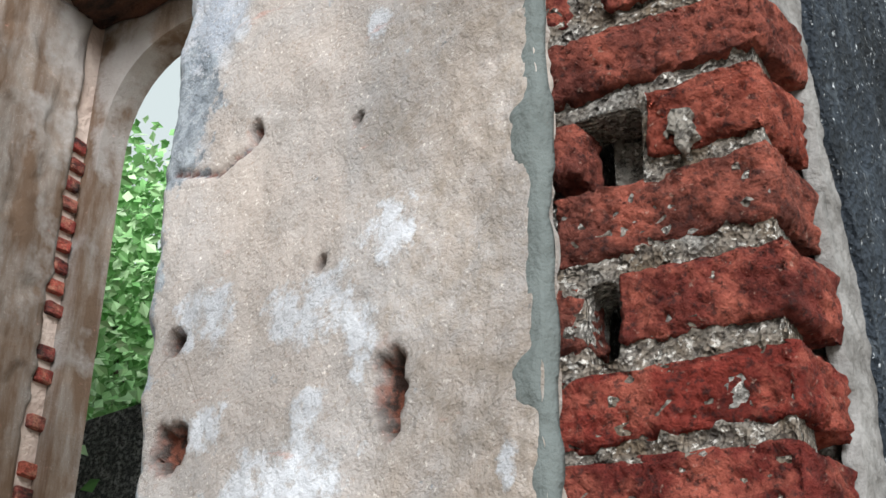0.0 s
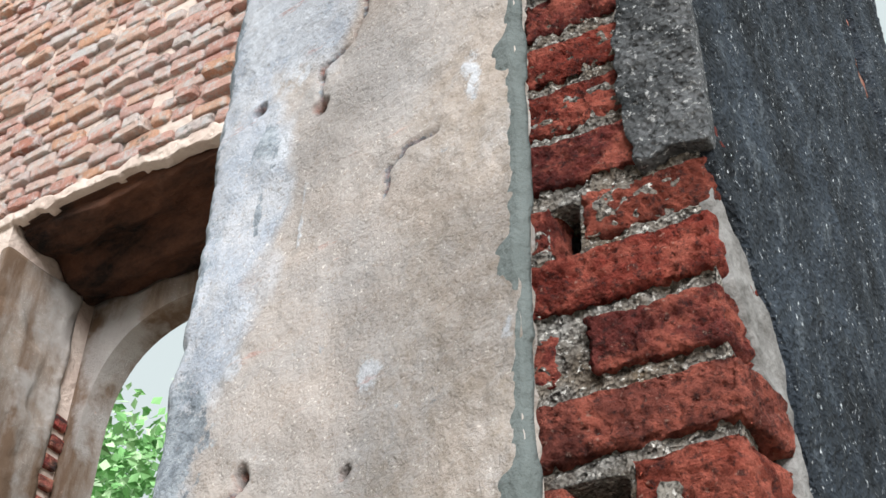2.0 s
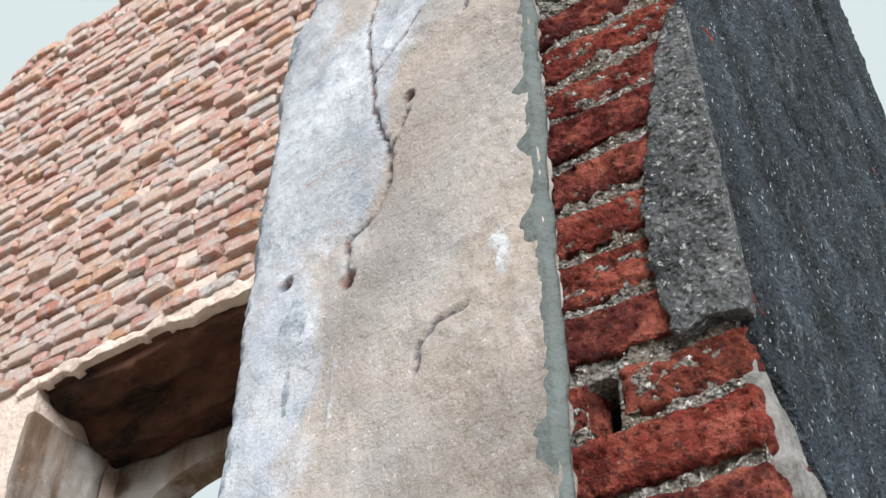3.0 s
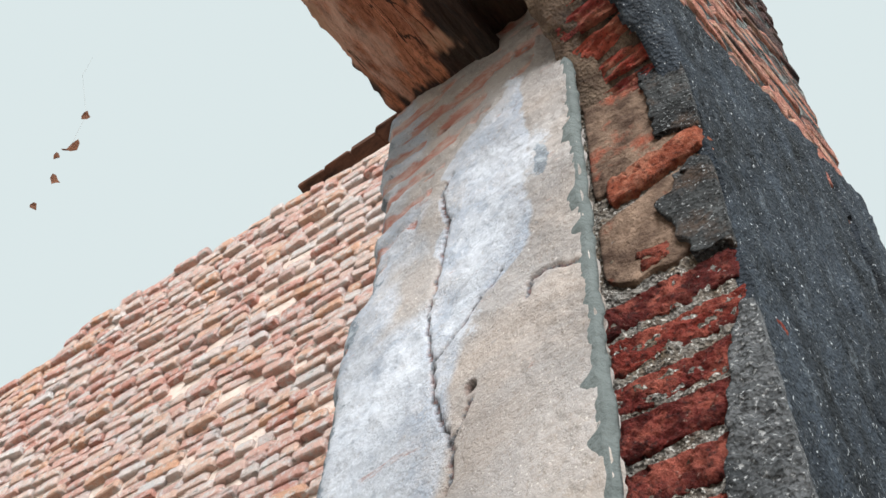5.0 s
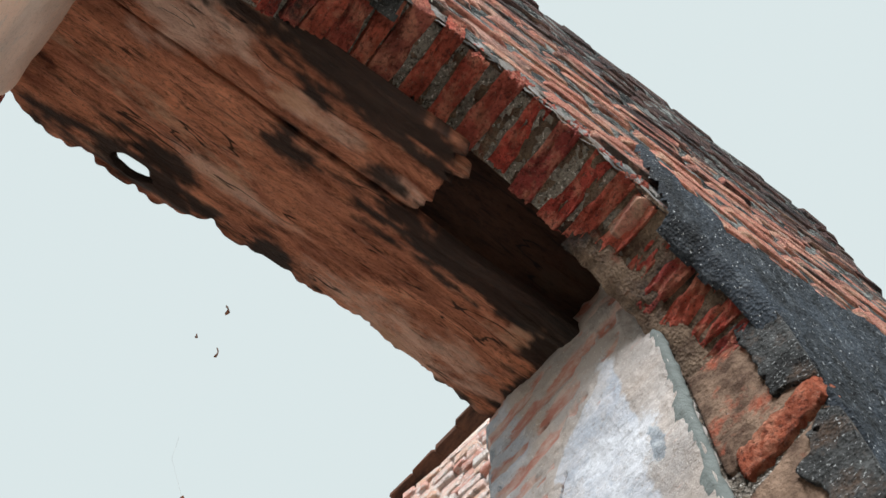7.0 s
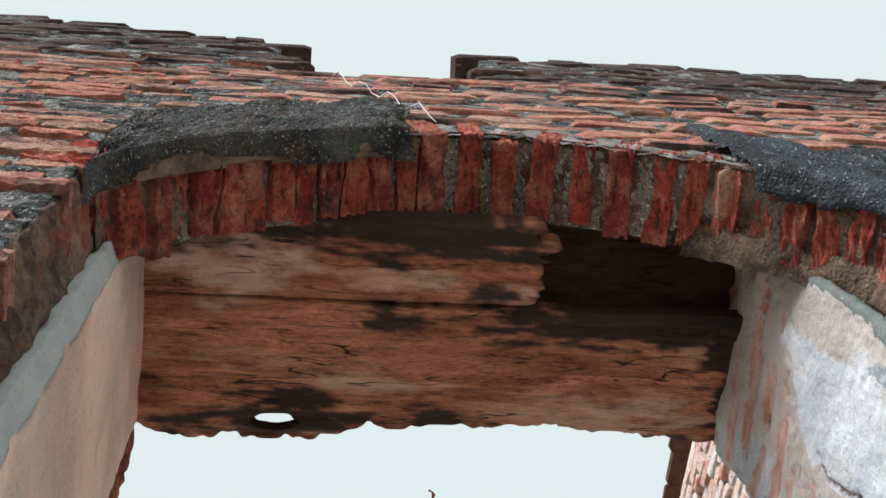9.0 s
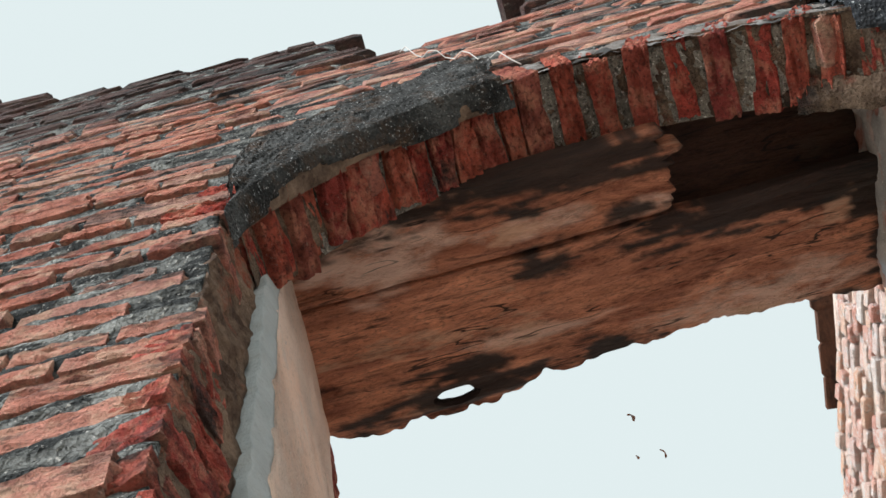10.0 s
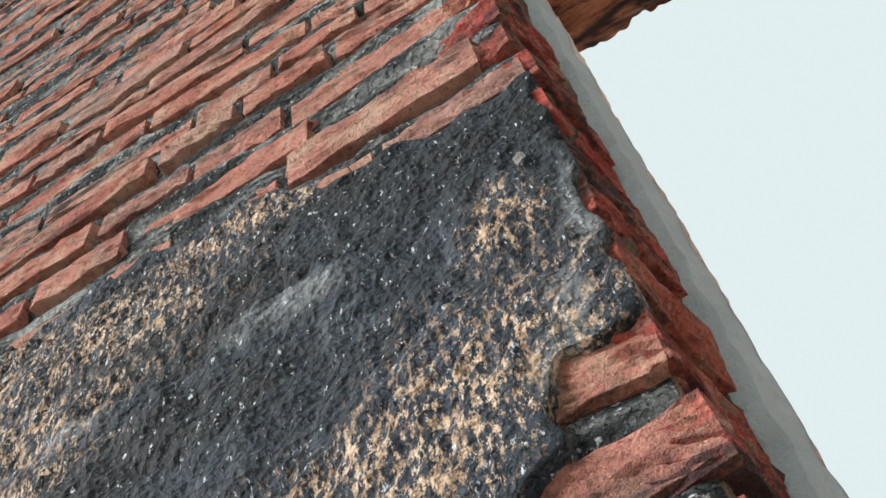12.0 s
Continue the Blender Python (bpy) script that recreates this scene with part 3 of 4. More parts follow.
GRIME = [(-0.84, 2.44, 0.06, 0.10), (-0.80, 2.46, 0.05, 0.05), (-0.845, 2.70, 0.02, 0.10), (-0.85, 3.2, 0.022, 0.35), (-0.845, 3.55, 0.04, 0.07), (-0.74, 2.87, 0.03, 0.05), (-0.74, 2.75, 0.008, 0.05), (-0.42, 3.66, 0.015, 0.06)]
CRACKS = [[(-0.652, 2.90), (-0.654, 2.954), (-0.63, 2.964), (-0.604, 2.974), (-0.589, 3.016), (-0.587, 3.095), (-0.555, 3.154)],
          [(-0.628, 3.229), (-0.633, 3.295), (-0.595, 3.319), (-0.542, 3.37), (-0.505, 3.409)], [(-0.46, 3.301), (-0.449, 3.34), (-0.414, 3.335), (-0.361, 3.299)],
          [(-0.617, 3.826), (-0.641, 3.784), (-0.62, 3.655), (-0.634, 3.532), (-0.651, 3.424), (-0.631, 3.281), (-0.628, 3.215), (-0.585, 3.07), (-0.591, 3.014)],
          [(-0.532, 2.674), (-0.53, 2.705), (-0.503, 2.732), (-0.461, 2.731)], [(-0.835, 2.37), (-0.76, 2.345), (-0.72, 2.36)]]


def blob(list_, x, z, soft, wob):
    best = 0.0
    n = fbm(x * 18 + 3, z * 18, wob, 5) * 0.35
    for cx, cz, rx_, rz_ in list_:
        d = math.hypot((x - cx) / rx_, (z - cz) / rz_)
        best = max(best, smooth_step(1.0 + soft, 1.0 - soft, 1.12 * d + n))
    return best


def seg_distance(px, pz, a, b):
    ax, az, bx, bz = *a, *b
    t = max(0, min(1, ((px - ax) * (bx - ax) + (pz - az) * (bz - az)) / ((bx - ax) ** 2 + (bz - az) ** 2)))
    return math.hypot(px - ax - t * (bx - ax), pz - az - t * (bz - az))


def crack_depth(x, z):
    x += fbm(x * 40, z * 40, 5, 3) * 0.006
    d = 1.0
    for line in CRACKS:
        for a, b in zip(line, line[1:]):
            if min(a[1], b[1]) - 0.03 < z < max(a[1], b[1]) + 0.03:
                d = min(d, seg_distance(x, z, a, b))
    return smooth_step(0.006, 0.001, d)


def pit(x, z, grow=1.0):
    p = 0.0
    w = 0.35 * fbm(x * 60, z * 60, 9, 3)
    for cx, cz, rx_, rz_ in HOLES:
        if abs(x - cx) < 0.06 and abs(z - cz) < 0.08:
            d = math.hypot((x - cx) / rx_, (z - cz) / rz_) + w
            p = max(p, smooth_step(1.12 * grow, 0.85, d))
    return p


PZ0, PZ1 = 1.52, 4.40


def left_edge(z):
    e = BACK_X + 0.012 * fbm(1.0, z * 7, 3.3, 4) + 0.008 * fbm(4.0, z * 30, 3.3, 3)
    if z > 3.55:
        e += 0.05 * smooth_step(3.55, 3.63, z)
    if z > 3.95:
        e -= 0.02
    return e


def bared_at(x, z):
    n = fbm(x * 9, z * 9, 21, 4) * 0.12 + fbm(x * 45, z * 12, 22, 3) * 0.05
    line = 4.08 + (x + 0.36) * 0.5 if x > -0.60 else 3.94 + (x + 0.60) * 1.5
    return smooth_step(-0.05, 0.05, z + n * 1.6 - line) * smooth_step(-0.5, 0.15, fbm(x * 9, z * 16, 33, 5)) if z > 3.3 else 0.0


def reveal(name, y, sign, parent, label, seed):
    """A plastered reveal facing along y; x runs through the wall."""

    def at(u, v):
        return (BACK_X - 0.01 + u if sign > 0 else -0.345 - u), PZ0 + v

    def inside(u, v):
        x, z = at(u, v)
        if x < left_edge(z + seed) + (0.045 if seed else 0.0) or x > -0.352 + 0.006 * fbm(0, z * 25, seed + 1, 3):
            return False
        if z > 4.33 + 0.02 * fbm(x * 20, 0, 4, 2):
            return False
        return True

    def height(u, v):
        x, z = at(u, v)
        h = 0.0035 * fbm(x * 4 + seed, z * 4, 1.0, 3) + 0.0022 * fbm(x * 28 + seed, z * 28, 2.0, 4)
        rough = smooth_step(-0.62, -0.40, x + 0.06 * fbm(x * 6, z * 5, seed + 5, 3))
        h += 0.0022 * rough * fbm(x * 70 + seed, z * 70, 3.0, 3)
        h -= 0.02 * smooth_step(0.03, -0.005, x - left_edge(z + seed))
        if seed == 0:
            h += 0.0012 * blob(WASH, x, z, 0.2, 7.0)
            h -= 0.022 * pit(x, z) + 0.008 * crack_depth(x, z)
            h -= 0.012 * bared_at(x, z) * (0.6 + 0.4 * math.sin(z * 2 * math.pi / COURSE))
        return h

    def wash(u, v):
        x, z = at(u, v)
        return blob(WASH, x, z, 0.7, 7.0) if seed == 0 else 0.15 + 0.3 * fbm(x * 5, z * 3, 2, 3)

    def grime(u, v):
        x, z = at(u, v)
        if seed:
            return 0.0
        g = 0.85 * blob(GRIME, x, z, 0.7, 12.0)
        g = max(g, 0.8 * smooth_step(0.06, -0.01, x - left_edge(z) + 0.03 * fbm(x * 30, z * 14, 51, 4)))
        return max(g, 0.8 * crack_depth(x, z))

    zero = lambda u, v: 0.0

    def chalky(u, v):
        x, z = at(u, v)
        if seed:
            return 0.0
        left = smooth_step(-0.66, -0.80, x + 0.10 * fbm(x * 4, z * 3, 91, 4)) * 0.75 * smooth_step(2.2, 2.6, z)
        crest = smooth_step(2.85, 3.1, z + 0.1 * fbm(x * 5, z * 5, 92, 3)) * smooth_step(-0.56, -0.64, x - 0.25 * max(0.0, z - 3.2)) * smooth_step(3.52, 3.36, z)
        wob_x = x + 0.02 * fbm(x * 14, z * 14, 93, 4)
        scar = smooth_step(-0.645, -0.625, wob_x) * smooth_step(-0.43, -0.47, wob_x) * smooth_step(0.0, 0.04, z - 3.26 - 0.9 * max(0.0, wob_x + 0.63)) * smooth_step(0.0, -0.05, z - 4.06 - 0.9 * (wob_x + 0.45))
        return max(left, 0.9 * crest, scar)

    attrs = {"chalky": chalky, "limewash": wash, "grime": grime, "pit": (lambda u, v: max(pit(*at(u, v), 1.2), 0.9 * smooth_step(0.5, 1.0, crack_depth(*at(u, v))))) if seed == 0 else zero, "sandy": (lambda u, v: 0.95 * smooth_step(-0.58, -0.42, at(u, v)[0] + 0.10 * fbm(at(u, v)[0] * 5, at(u, v)[1] * 3, 71, 4)) * smooth_step(3.3, 2.6, at(u, v)[1])) if seed == 0 else zero, "bared": (lambda u, v: bared_at(*at(u, v)) * (0.60 + 0.42 * math.sin((at(u, v)[1] + 0.012 * fbm(at(u, v)[0] * 12, at(u, v)[1] * 12, 95, 3)) * 2 * math.pi / COURSE))) if seed == 0 else zero}
    if sign > 0:
        return slab(name, (BACK_X - 0.01, y, PZ0), (1, 0, 0), (0, 0, 1), (0.535, PZ1 - PZ0), 0.0048, inside, height, 0.026, plaster, parent, label, attrs)
    return slab(name, (-0.345, y, PZ0), Vector((-1, -0.065, 0)).normalized(), (0, 0, 1), (0.535, PZ1 - PZ0), 0.012, inside, height, 0.02, bounce_lit_plaster, parent, label, attrs)


reveal("plastered_reveal", PLASTER_Y, 1, wall_front, "cracked beige lime plaster with whitewash scabs and nail holes", 0)
for ry_low, sign_low in ((PLASTER_Y, 1), (-0.385, -1)):      # plain lower reveals down to the ground
    slab("lower_plaster", (-0.86 if sign_low > 0 else -0.36, ry_low, 0.0), (sign_low, 0, 0), (0, 0, 1), (0.51, 1.56), 0.03, lambda u, v: True, lambda u, v: 0.006 * fbm(u * 6, v * 6, 7, 3) - 0.003, 0.05, plaster, wall_front, "beige lime plaster")
reveal("plastered_reveal", -0.352, -1, wall_front, "pale beige plaster with warm bounced light in its colour", 31)

# reveal of brick between plaster and corner, right
SPLAY_A, SPLAY_B = Vector((-0.366, 0.836, 0)), Vector((FACE_X, RIGHT, 0))
SPLAY_U = (SPLAY_B - SPLAY_A).normalized()
SPLAY_LEN = (SPLAY_B - SPLAY_A).length
SPLAY_N = SPLAY_U.cross(Vector((0, 0, 1)))
ROW0 = 1.976 - 8 * COURSE


def jamb_bed(u, v):
    z = v
    if 2.20 < z < 2.288 and u < 0.074:
        return False
    if 2.052 < z < 2.122 and 0.010 < u < 0.040:
        return False
    if 2.54 < z < 2.61 and 0.006 < u < 0.040:
        return False
    return True


slab("mortar_bed", SPLAY_A - SPLAY_U * 0.03 + Vector((0, 0.0045, 0.0)), SPLAY_U, (0, 0, 1), (SPLAY_LEN + 0.026, 4.3), 0.006, lambda u, v: jamb_bed(u - 0.03, v),
     lambda u, v: 0.007 * fbm(u * 35, v * 60, 2, 4) + 0.006 * fbm(u * 110, v * 130, 5, 3), 0.05, sandy_mortar, wall_front, "sandy grey lime mortar")

jrng = random.Random(11)


def jamb_brick_at(u0, u1, z0, z1, proud, depth, seed):
    """One worn brick of the splayed reveal; its outer end lies in the face of the wall."""
    size = (u1 - u0, depth, z1 - z0)
    me = rough_block(jrng, size, 0.0045, 0.006, seed)
    tilt = jrng.uniform(-0.03, 0.05)
    mid = SPLAY_A + SPLAY_U * ((u0 + u1) / 2) + SPLAY_N * proud
    for v in me.vertices:
        p = v.co.copy()
        q = mid + SPLAY_U * p.x + Vector((0, 1, 0)) * (p.y + depth / 2)
        v.co = (q.x, q.y, (z0 + z1) / 2 + p.z + tilt * p.x)
    me.materials.append(jamb_brick)
    me.polygons.foreach_set("use_smooth", [True] * len(me.polygons))
    return part("brick", me, wall_front)


for i in range(-16, 25):
    z0 = ROW0 + i * COURSE + 0.008
    z1 = z0 + COURSE - 0.017 + jrng.uniform(-0.004, 0.006)
    if z0 > 3.26:
        continue
    start = -0.022
    if i == 11:      # course with the gap
        jamb_brick_at(-0.024, 0.014, z0, z1 - 0.01, 0.002, 0.05, i * 3.1)
        start = 0.076
    elif i in (9, 15, 13):
        jamb_brick_at(-0.024, 0.010, z0, z1, 0.0, 0.05, i * 3.1)
        start = 0.042
    elif i % 3 == 1:
        start = -0.014
    jamb_brick_at(start, SPLAY_LEN + jrng.uniform(-0.004, 0.006), z0, z1, jrng.uniform(0.000, 0.009), 0.10, i * 7.7 + 1)

tilted = jamb_brick_at(0.02, SPLAY_LEN + 0.004, 3.515, 3.582, 0.014, 0.10, 77.0)
tilted.data.materials[0] = orange_brick
for v in tilted.data.vertices:
    v.co.z += (v.co.x - SPLAY_A.x - 0.08) * 0.30
jamb_brick_at(0.05, 0.10, 3.30, 3.345, 0.010, 0.06, 55.0)

# lime splashed on one brick
slab("lime_mark", SPLAY_A + SPLAY_N * 0.0145 + Vector((0, 0, 2.21)), SPLAY_U, (0, 0, 1), (SPLAY_LEN, 0.06), 0.004,
     lambda u, v: ((u - 0.112) / 0.013) ** 2 + ((v - 0.03) / 0.017) ** 2 < 1 + 2.2 * fbm(u * 120, v * 120, 3, 3), lambda u, v: 0.001 * fbm(u * 90, v * 90, 1, 3), 0.012, mortar, wall_front, "pale lime splash")

# cement fillet beside the plaster
slab("cement_fillet", (-0.356, 0.766, 1.2), Vector((0.016, 0.05, 0)).normalized(), (0, 0, 1), (0.065, 2.95), 0.005,
     lambda u, v: 0.003 + 0.003 * fbm(0, v * 9, 1, 3) < u < 0.022 + 0.007 * fbm(2, v * 11, 1, 4), lambda u, v: 0.004 * fbm(u * 30, v * 20, 1, 3) + 0.006 * math.sin(max(0, min(1, u / 0.034)) * math.pi), 0.03, cement, wall_front, "grey cement fillet")
slab("cement_fillet", (-0.308, -0.366, 1.2), Vector((-0.04, 0.012, 0)).normalized(), (0, 0, 1), (0.048, 2.95), 0.005,
     lambda u, v: 0.004 * fbm(0, v * 14, 4, 4) + 0.007 < u, lambda u, v: 0.003 * fbm(u * 30, v * 20, 6, 3), 0.03, pale_cement, wall_front, "pale grey cement fillet")


# render left on the splayed reveal
def patch_left(z):
    pts = [(2.612, -0.251), (2.64, -0.257), (2.715, -0.268), (2.82, -0.265), (2.97, -0.235), (3.04, -0.224), (3.13, -0.192)]
    for (z0, x0), (z1, x1) in zip(pts, pts[1:]):
        if z <= z1:
            return x0 + (x1 - x0) * (z - z0) / (z1 - z0)
    return 0.0


def on_splay(u, v):
    return SPLAY_A.x + SPLAY_U.x * u, 2.5 + v


def grey_patch(u, v):
    x, z = on_splay(u, v)
    z += 0.012 * fbm(x * 25, z * 3, 2, 3)
    return 2.62 < z < 3.13 and x > patch_left(z) + 0.006 * fbm(x * 20, z * 40, 6, 3)


def upper_patch(u, v):
    x, z = on_splay(u, v)
    n = 0.03 * fbm(x * 22, z * 22, 8, 5) + 0.018 * fbm(x * 70, z * 70, 9, 3)
    if 3.27 < z + n < 3.50 + (x + 0.19) * 0.35:
        return x + n > -0.272 + 0.35 * abs(z - 3.40)
    return z + n * 0.3 > 3.60 + (FACE_X - x) * 0.5 and x + n * 0.5 > -0.246 - 0.03 * (z - 3.6)


def tan_fill(u, v):
    x, z = on_splay(u, v)
    return z + 0.03 * fbm(x * 20, z * 20, 3, 3) > 3.30 and not 3.50 < z + (x + 0.27) * -0.45 < 3.585


relief = lambda u, v: 0.004 * fbm(u * 40, v * 40, 3, 4) + 0.003 * fbm(u * 120, v * 120, 5, 2)
slab("render_patch", SPLAY_A + SPLAY_N * 0.015 + Vector((0, 0, 2.5)), SPLAY_U, (0, 0, 1), (SPLAY_LEN + 0.016, 0.75), 0.0055, grey_patch, lambda u, v: 1.6 * relief(u, v), 0.02, grey_render, wall_front, "grey sandy render")
slab("render_patch", SPLAY_A + SPLAY_N * 0.014 + Vector((0, 0, 2.5)), SPLAY_U, (0, 0, 1), (SPLAY_LEN + 0.014, 1.42), 0.007, upper_patch, relief, 0.02, brown_render, wall_front, "dark weathered render")
slab("mortar_fill", SPLAY_A + SPLAY_N * 0.004 + Vector((0, 0, 2.5)), SPLAY_U, (0, 0, 1), (SPLAY_LEN, 1.45), 0.008, tan_fill, relief, 0.02, tan_mortar, wall_front, "tan lime fill")


# blackened render on the outer face
def moss_height(u, v):
    return 0.006 * fbm(u * 14, v * 9, 3, 4) + 0.004 * fbm(u * 60, v * 40, 5, 3) + 0.0025 * fbm(u * 150, v * 110, 6, 2)


def right_render(u, v):
    y, z = 0.86 + u, 1.2 + v
    n = 0.012 * fbm(y * 16, z * 8, 3, 4) + 0.007 * fbm(y * 50, z * 40, 4, 3)
    edge = 0.868 + 0.112 * smooth_step(2.61, 2.40, z) + 0.03 * smooth_step(2.35, 2.1, z)
    if y + n < edge:
        return False
    if z + n * 2 > 4.22 + (y - 0.815) * 0.42:
        return False
    for gy, gz, ry_, rz_ in ((1.209, 3.209, 0.009, 0.07), (1.17, 3.2, 0.006, 0.06), (1.187, 2.509, 0.011, 0.05), (1.30, 3.6, 0.008, 0.05)):
        if ((y - gy + (z - gz) * 0.12) / ry_) ** 2 + ((z - gz) / rz_) ** 2 < 1:
            return False
    if 1.545 + n < y < 1.60 + n:
        return False
    return y < END_Y - 0.02


slab("black_render", (FACE_X + 0.010, 0.86, 1.2), (0, 1, 0), (0, 0, 1), (0.98, 3.6), 0.0085, right_render, moss_height, 0.02, black_render, wall_front, "blackened mossy render with gashes")
slab("skim_edge", (FACE_X + 0.002, 0.865, 1.4), (0, 1, 0), (0, 0, 1), (0.16, 1.2), 0.005, lambda u, v: u > 0.005 + 0.092 * smooth_step(1.12, 0.86, v) + 0.02 * fbm(u * 20, v * 14, 2, 4), lambda u, v: 0.003 * fbm(u * 40, v * 40, 1, 3), 0.015, skim, wall_front, "thin pale skim coat edge")


def left_render(u, v):
    y, z = -2.4 + u, 1.3 + v
    n = 0.02 * fbm(y * 5, z * 9, 13, 4) + 0.02 * fbm(y * 30, z * 40, 14, 3)
    top = 2.80 + 0.10 * smooth_step(-0.45, -0.80, y)
    if z + n > top:
        return False
    m = 0.03 * fbm(y * 18, z * 18, 17, 3)
    if y + m > LEFT - 0.06 - 0.5 * max(0.0, 2.42 - z) and z < 2.44 + m:
        return False
    return y + 0.3 * m < LEFT - 0.012


def zone(spots, y, z, seed):
    """How far a point lies inside the ragged spots (y, z, half width, half height, lean)."""
    n = 0.5 * fbm(y * 9, z * 9, seed, 5)
    return max(smooth_step(1.45, 0.55, math.hypot((y - a - lean * (z - b)) / ry_, (z - b) / rz_) + n) for a, b, ry_, rz_, lean in spots)


GRITTY = ((-0.52, 2.44, 0.13, 0.10, 0.4), (-0.84, 2.80, 0.15, 0.075, -0.8), (-0.66, 2.84, 0.10, 0.03, -1.2), (-0.95, 2.70, 0.2, 0.06, -0.8), (-0.45, 2.60, 0.03, 0.05, 0.0), (-0.86, 2.62, 0.10, 0.025, -0.5), (-1.3, 2.6, 0.25, 0.12, 0.0))
SOOTY = ((-0.44, 2.72, 0.10, 0.07, -0.6), (-0.68, 2.70, 0.12, 0.05, -0.9), (-0.72, 2.58, 0.11, 0.05, -0.4), (-0.56, 2.78, 0.08, 0.03, -0.8))
ASHEN = ((-0.398, 2.56, 0.012, 0.07, 0.1), (-0.43, 2.47, 0.02, 0.05, 0.3), (-0.62, 2.66, 0.05, 0.02, 0.0), (-0.83, 2.66, 0.05, 0.012, -0.5))
at_left = lambda f: (lambda u, v: f(-2.4 + u, 1.3 + v))
slab("black_render", (FACE_X + 0.006, -2.4, 1.3), (0, 1, 0), (0, 0, 1), (2.02, 1.7), 0.0075, left_render, lambda u, v: 1.25 * moss_height(u, v), 0.02, moss_render, wall_front, "blackened mossy render with tan grit",
     {"gritty": at_left(lambda y, z: zone(GRITTY, y, z, 81)), "sooty": at_left(lambda y, z: zone(SOOTY, y, z, 82)), "ashen": at_left(lambda y, z: zone(ASHEN, y, z, 83))})

# mortar that stands between and over the edges of the face's bricks
def face_bed(y0, y1, z0, z1, step, seed):
    def height(u, v):
        y, z = y0 + u, z0 + v
        joint = abs(((z - ROW0) / COURSE) % 1.0 - 0.5) * 2
        edge = 0.008 * smooth_step(0.35, 0.9, joint)
        return 0.007 * fbm(y * 6, z * 20, seed, 4) + 0.004 * fbm(y * 40, z * 50, seed + 1, 3) + edge

    def inside(u, v):
        y, z = y0 + u, z0 + v
        return z < wall_top(y) - 0.06 and (y < LEFT - 0.01 or y > RIGHT + 0.03 or z > arch_z(y) + 0.10)

    slab("mortar_bed", (FACE_X - 0.0135, y0, z0), (0, 1, 0), (0, 0, 1), (y1 - y0, z1 - z0), step, inside, height, 0.02, dark_mortar, wall_front, "weathered grey and black mortar")


slab("corner_mortar", (FACE_X - 0.012, LEFT - 0.012, 1.4), Vector((-1, 0.12, 0)).normalized(), (0, 0, 1), (0.125, 2.5), 0.008, lambda u, v: True, lambda u, v: 0.012 * fbm(u * 18, v * 22, 61, 4) + 0.004 * fbm(u * 80, v * 80, 62, 2), 0.02, tan_mortar, wall_front, "brown crumbling corner mortar")
slab("brick_edge", (-0.80, -0.388, 0.02), Vector((-1, -0.05, 0)).normalized(), (0, 0, 1), (0.066, 4.30), 0.01, lambda u, v: True, lambda u, v: 0.010 * fbm(u * 18, v * 20, 63, 4) + 0.006 * math.sin(v * math.tau / COURSE), 0.03, arch_brick, wall_front, "worn brown brick edge")
face_bed(-1.75, -0.375, 2.70, 4.6, 0.011, 41.0)
face_bed(-0.66, -0.375, 1.5, 2.75, 0.011, 47.0)
face_bed(-2.8, 1.82, 4.0, 6.4, 0.024, 43.0)

flake = bmesh.new()
bmesh.ops.create_icosphere(flake, subdivisions=2, radius=1.0)
for v in flake.verts:
    v.co = Vector((v.co.x * 0.0012, v.co.y * 0.0045, v.co.z * 0.008)) * (1 + 0.8 * fbm(v.co.x * 2, v.co.y * 2, v.co.z * 2, 2))
me = bpy.data.meshes.new("lime_flake")
flake.to_mesh(me)
flake.free()
me.materials.append(skim)
part("lime_flake", me, wall_front, "white lime flake", pose(FACE_X + 0.0115, -0.4225, 2.656))

# brick ends that stand behind the corner of the other jamb
lrng_j = random.Random(33)
end_meshes = [rough_block(random.Random(90 + i), (1, 1, 1), 0.11, 0.06, 17.0 * i + 5) for i in range(6)]
for me in end_meshes:
    me.materials.append(corner_brick)
for i in range(0, 24):
    z = ROW0 + (i + 0.5) * COURSE
    if z > 3.78:
        break
    short = lrng_j.uniform(0.085, 0.118)
    tilt_j = lrng_j.uniform(-4, 4)
    m = pose(FACE_X - 0.006 - short / 2, LEFT - 0.056 + 0.010 * lrng_j.random(), z + lrng_j.uniform(-0.006, 0.006), lrng_j.uniform(-3, 3), tilt_j, -9 + lrng_j.uniform(-4, 4)) @ Matrix.Diagonal((short, 0.10, lrng_j.uniform(0.046, 0.062), 1))
    part("brick", end_meshes[lrng_j.randrange(6)], wall_front, m=m)

# the render goes on down to the ground
for y0, y1, seed in ((-2.6, LEFT - 0.012, 3.0), (RIGHT + 0.02, END_Y - 0.02, 5.0)):
    slab("lower_render", (FACE_X + 0.001, y0, 0.0), (0, 1, 0), (0, 0, 1), (y1 - y0, 1.6), 0.03, lambda u, v: True, lambda u, v: moss_height(u + seed, v) * 1.2, 0.02, black_render, wall_front, "blackened mossy render")
slab("outer_render", (FACE_X + 0.001, -4.98, 0.0), (0, 1, 0), (0, 0, 1), (2.4, 3.0), 0.04, lambda u, v: v < 2.8 + 0.1 * fbm(u * 4, 0, 1, 3), lambda u, v: moss_height(u, v) * 1.5, 0.02, black_render, wall_front, "blackened mossy render")

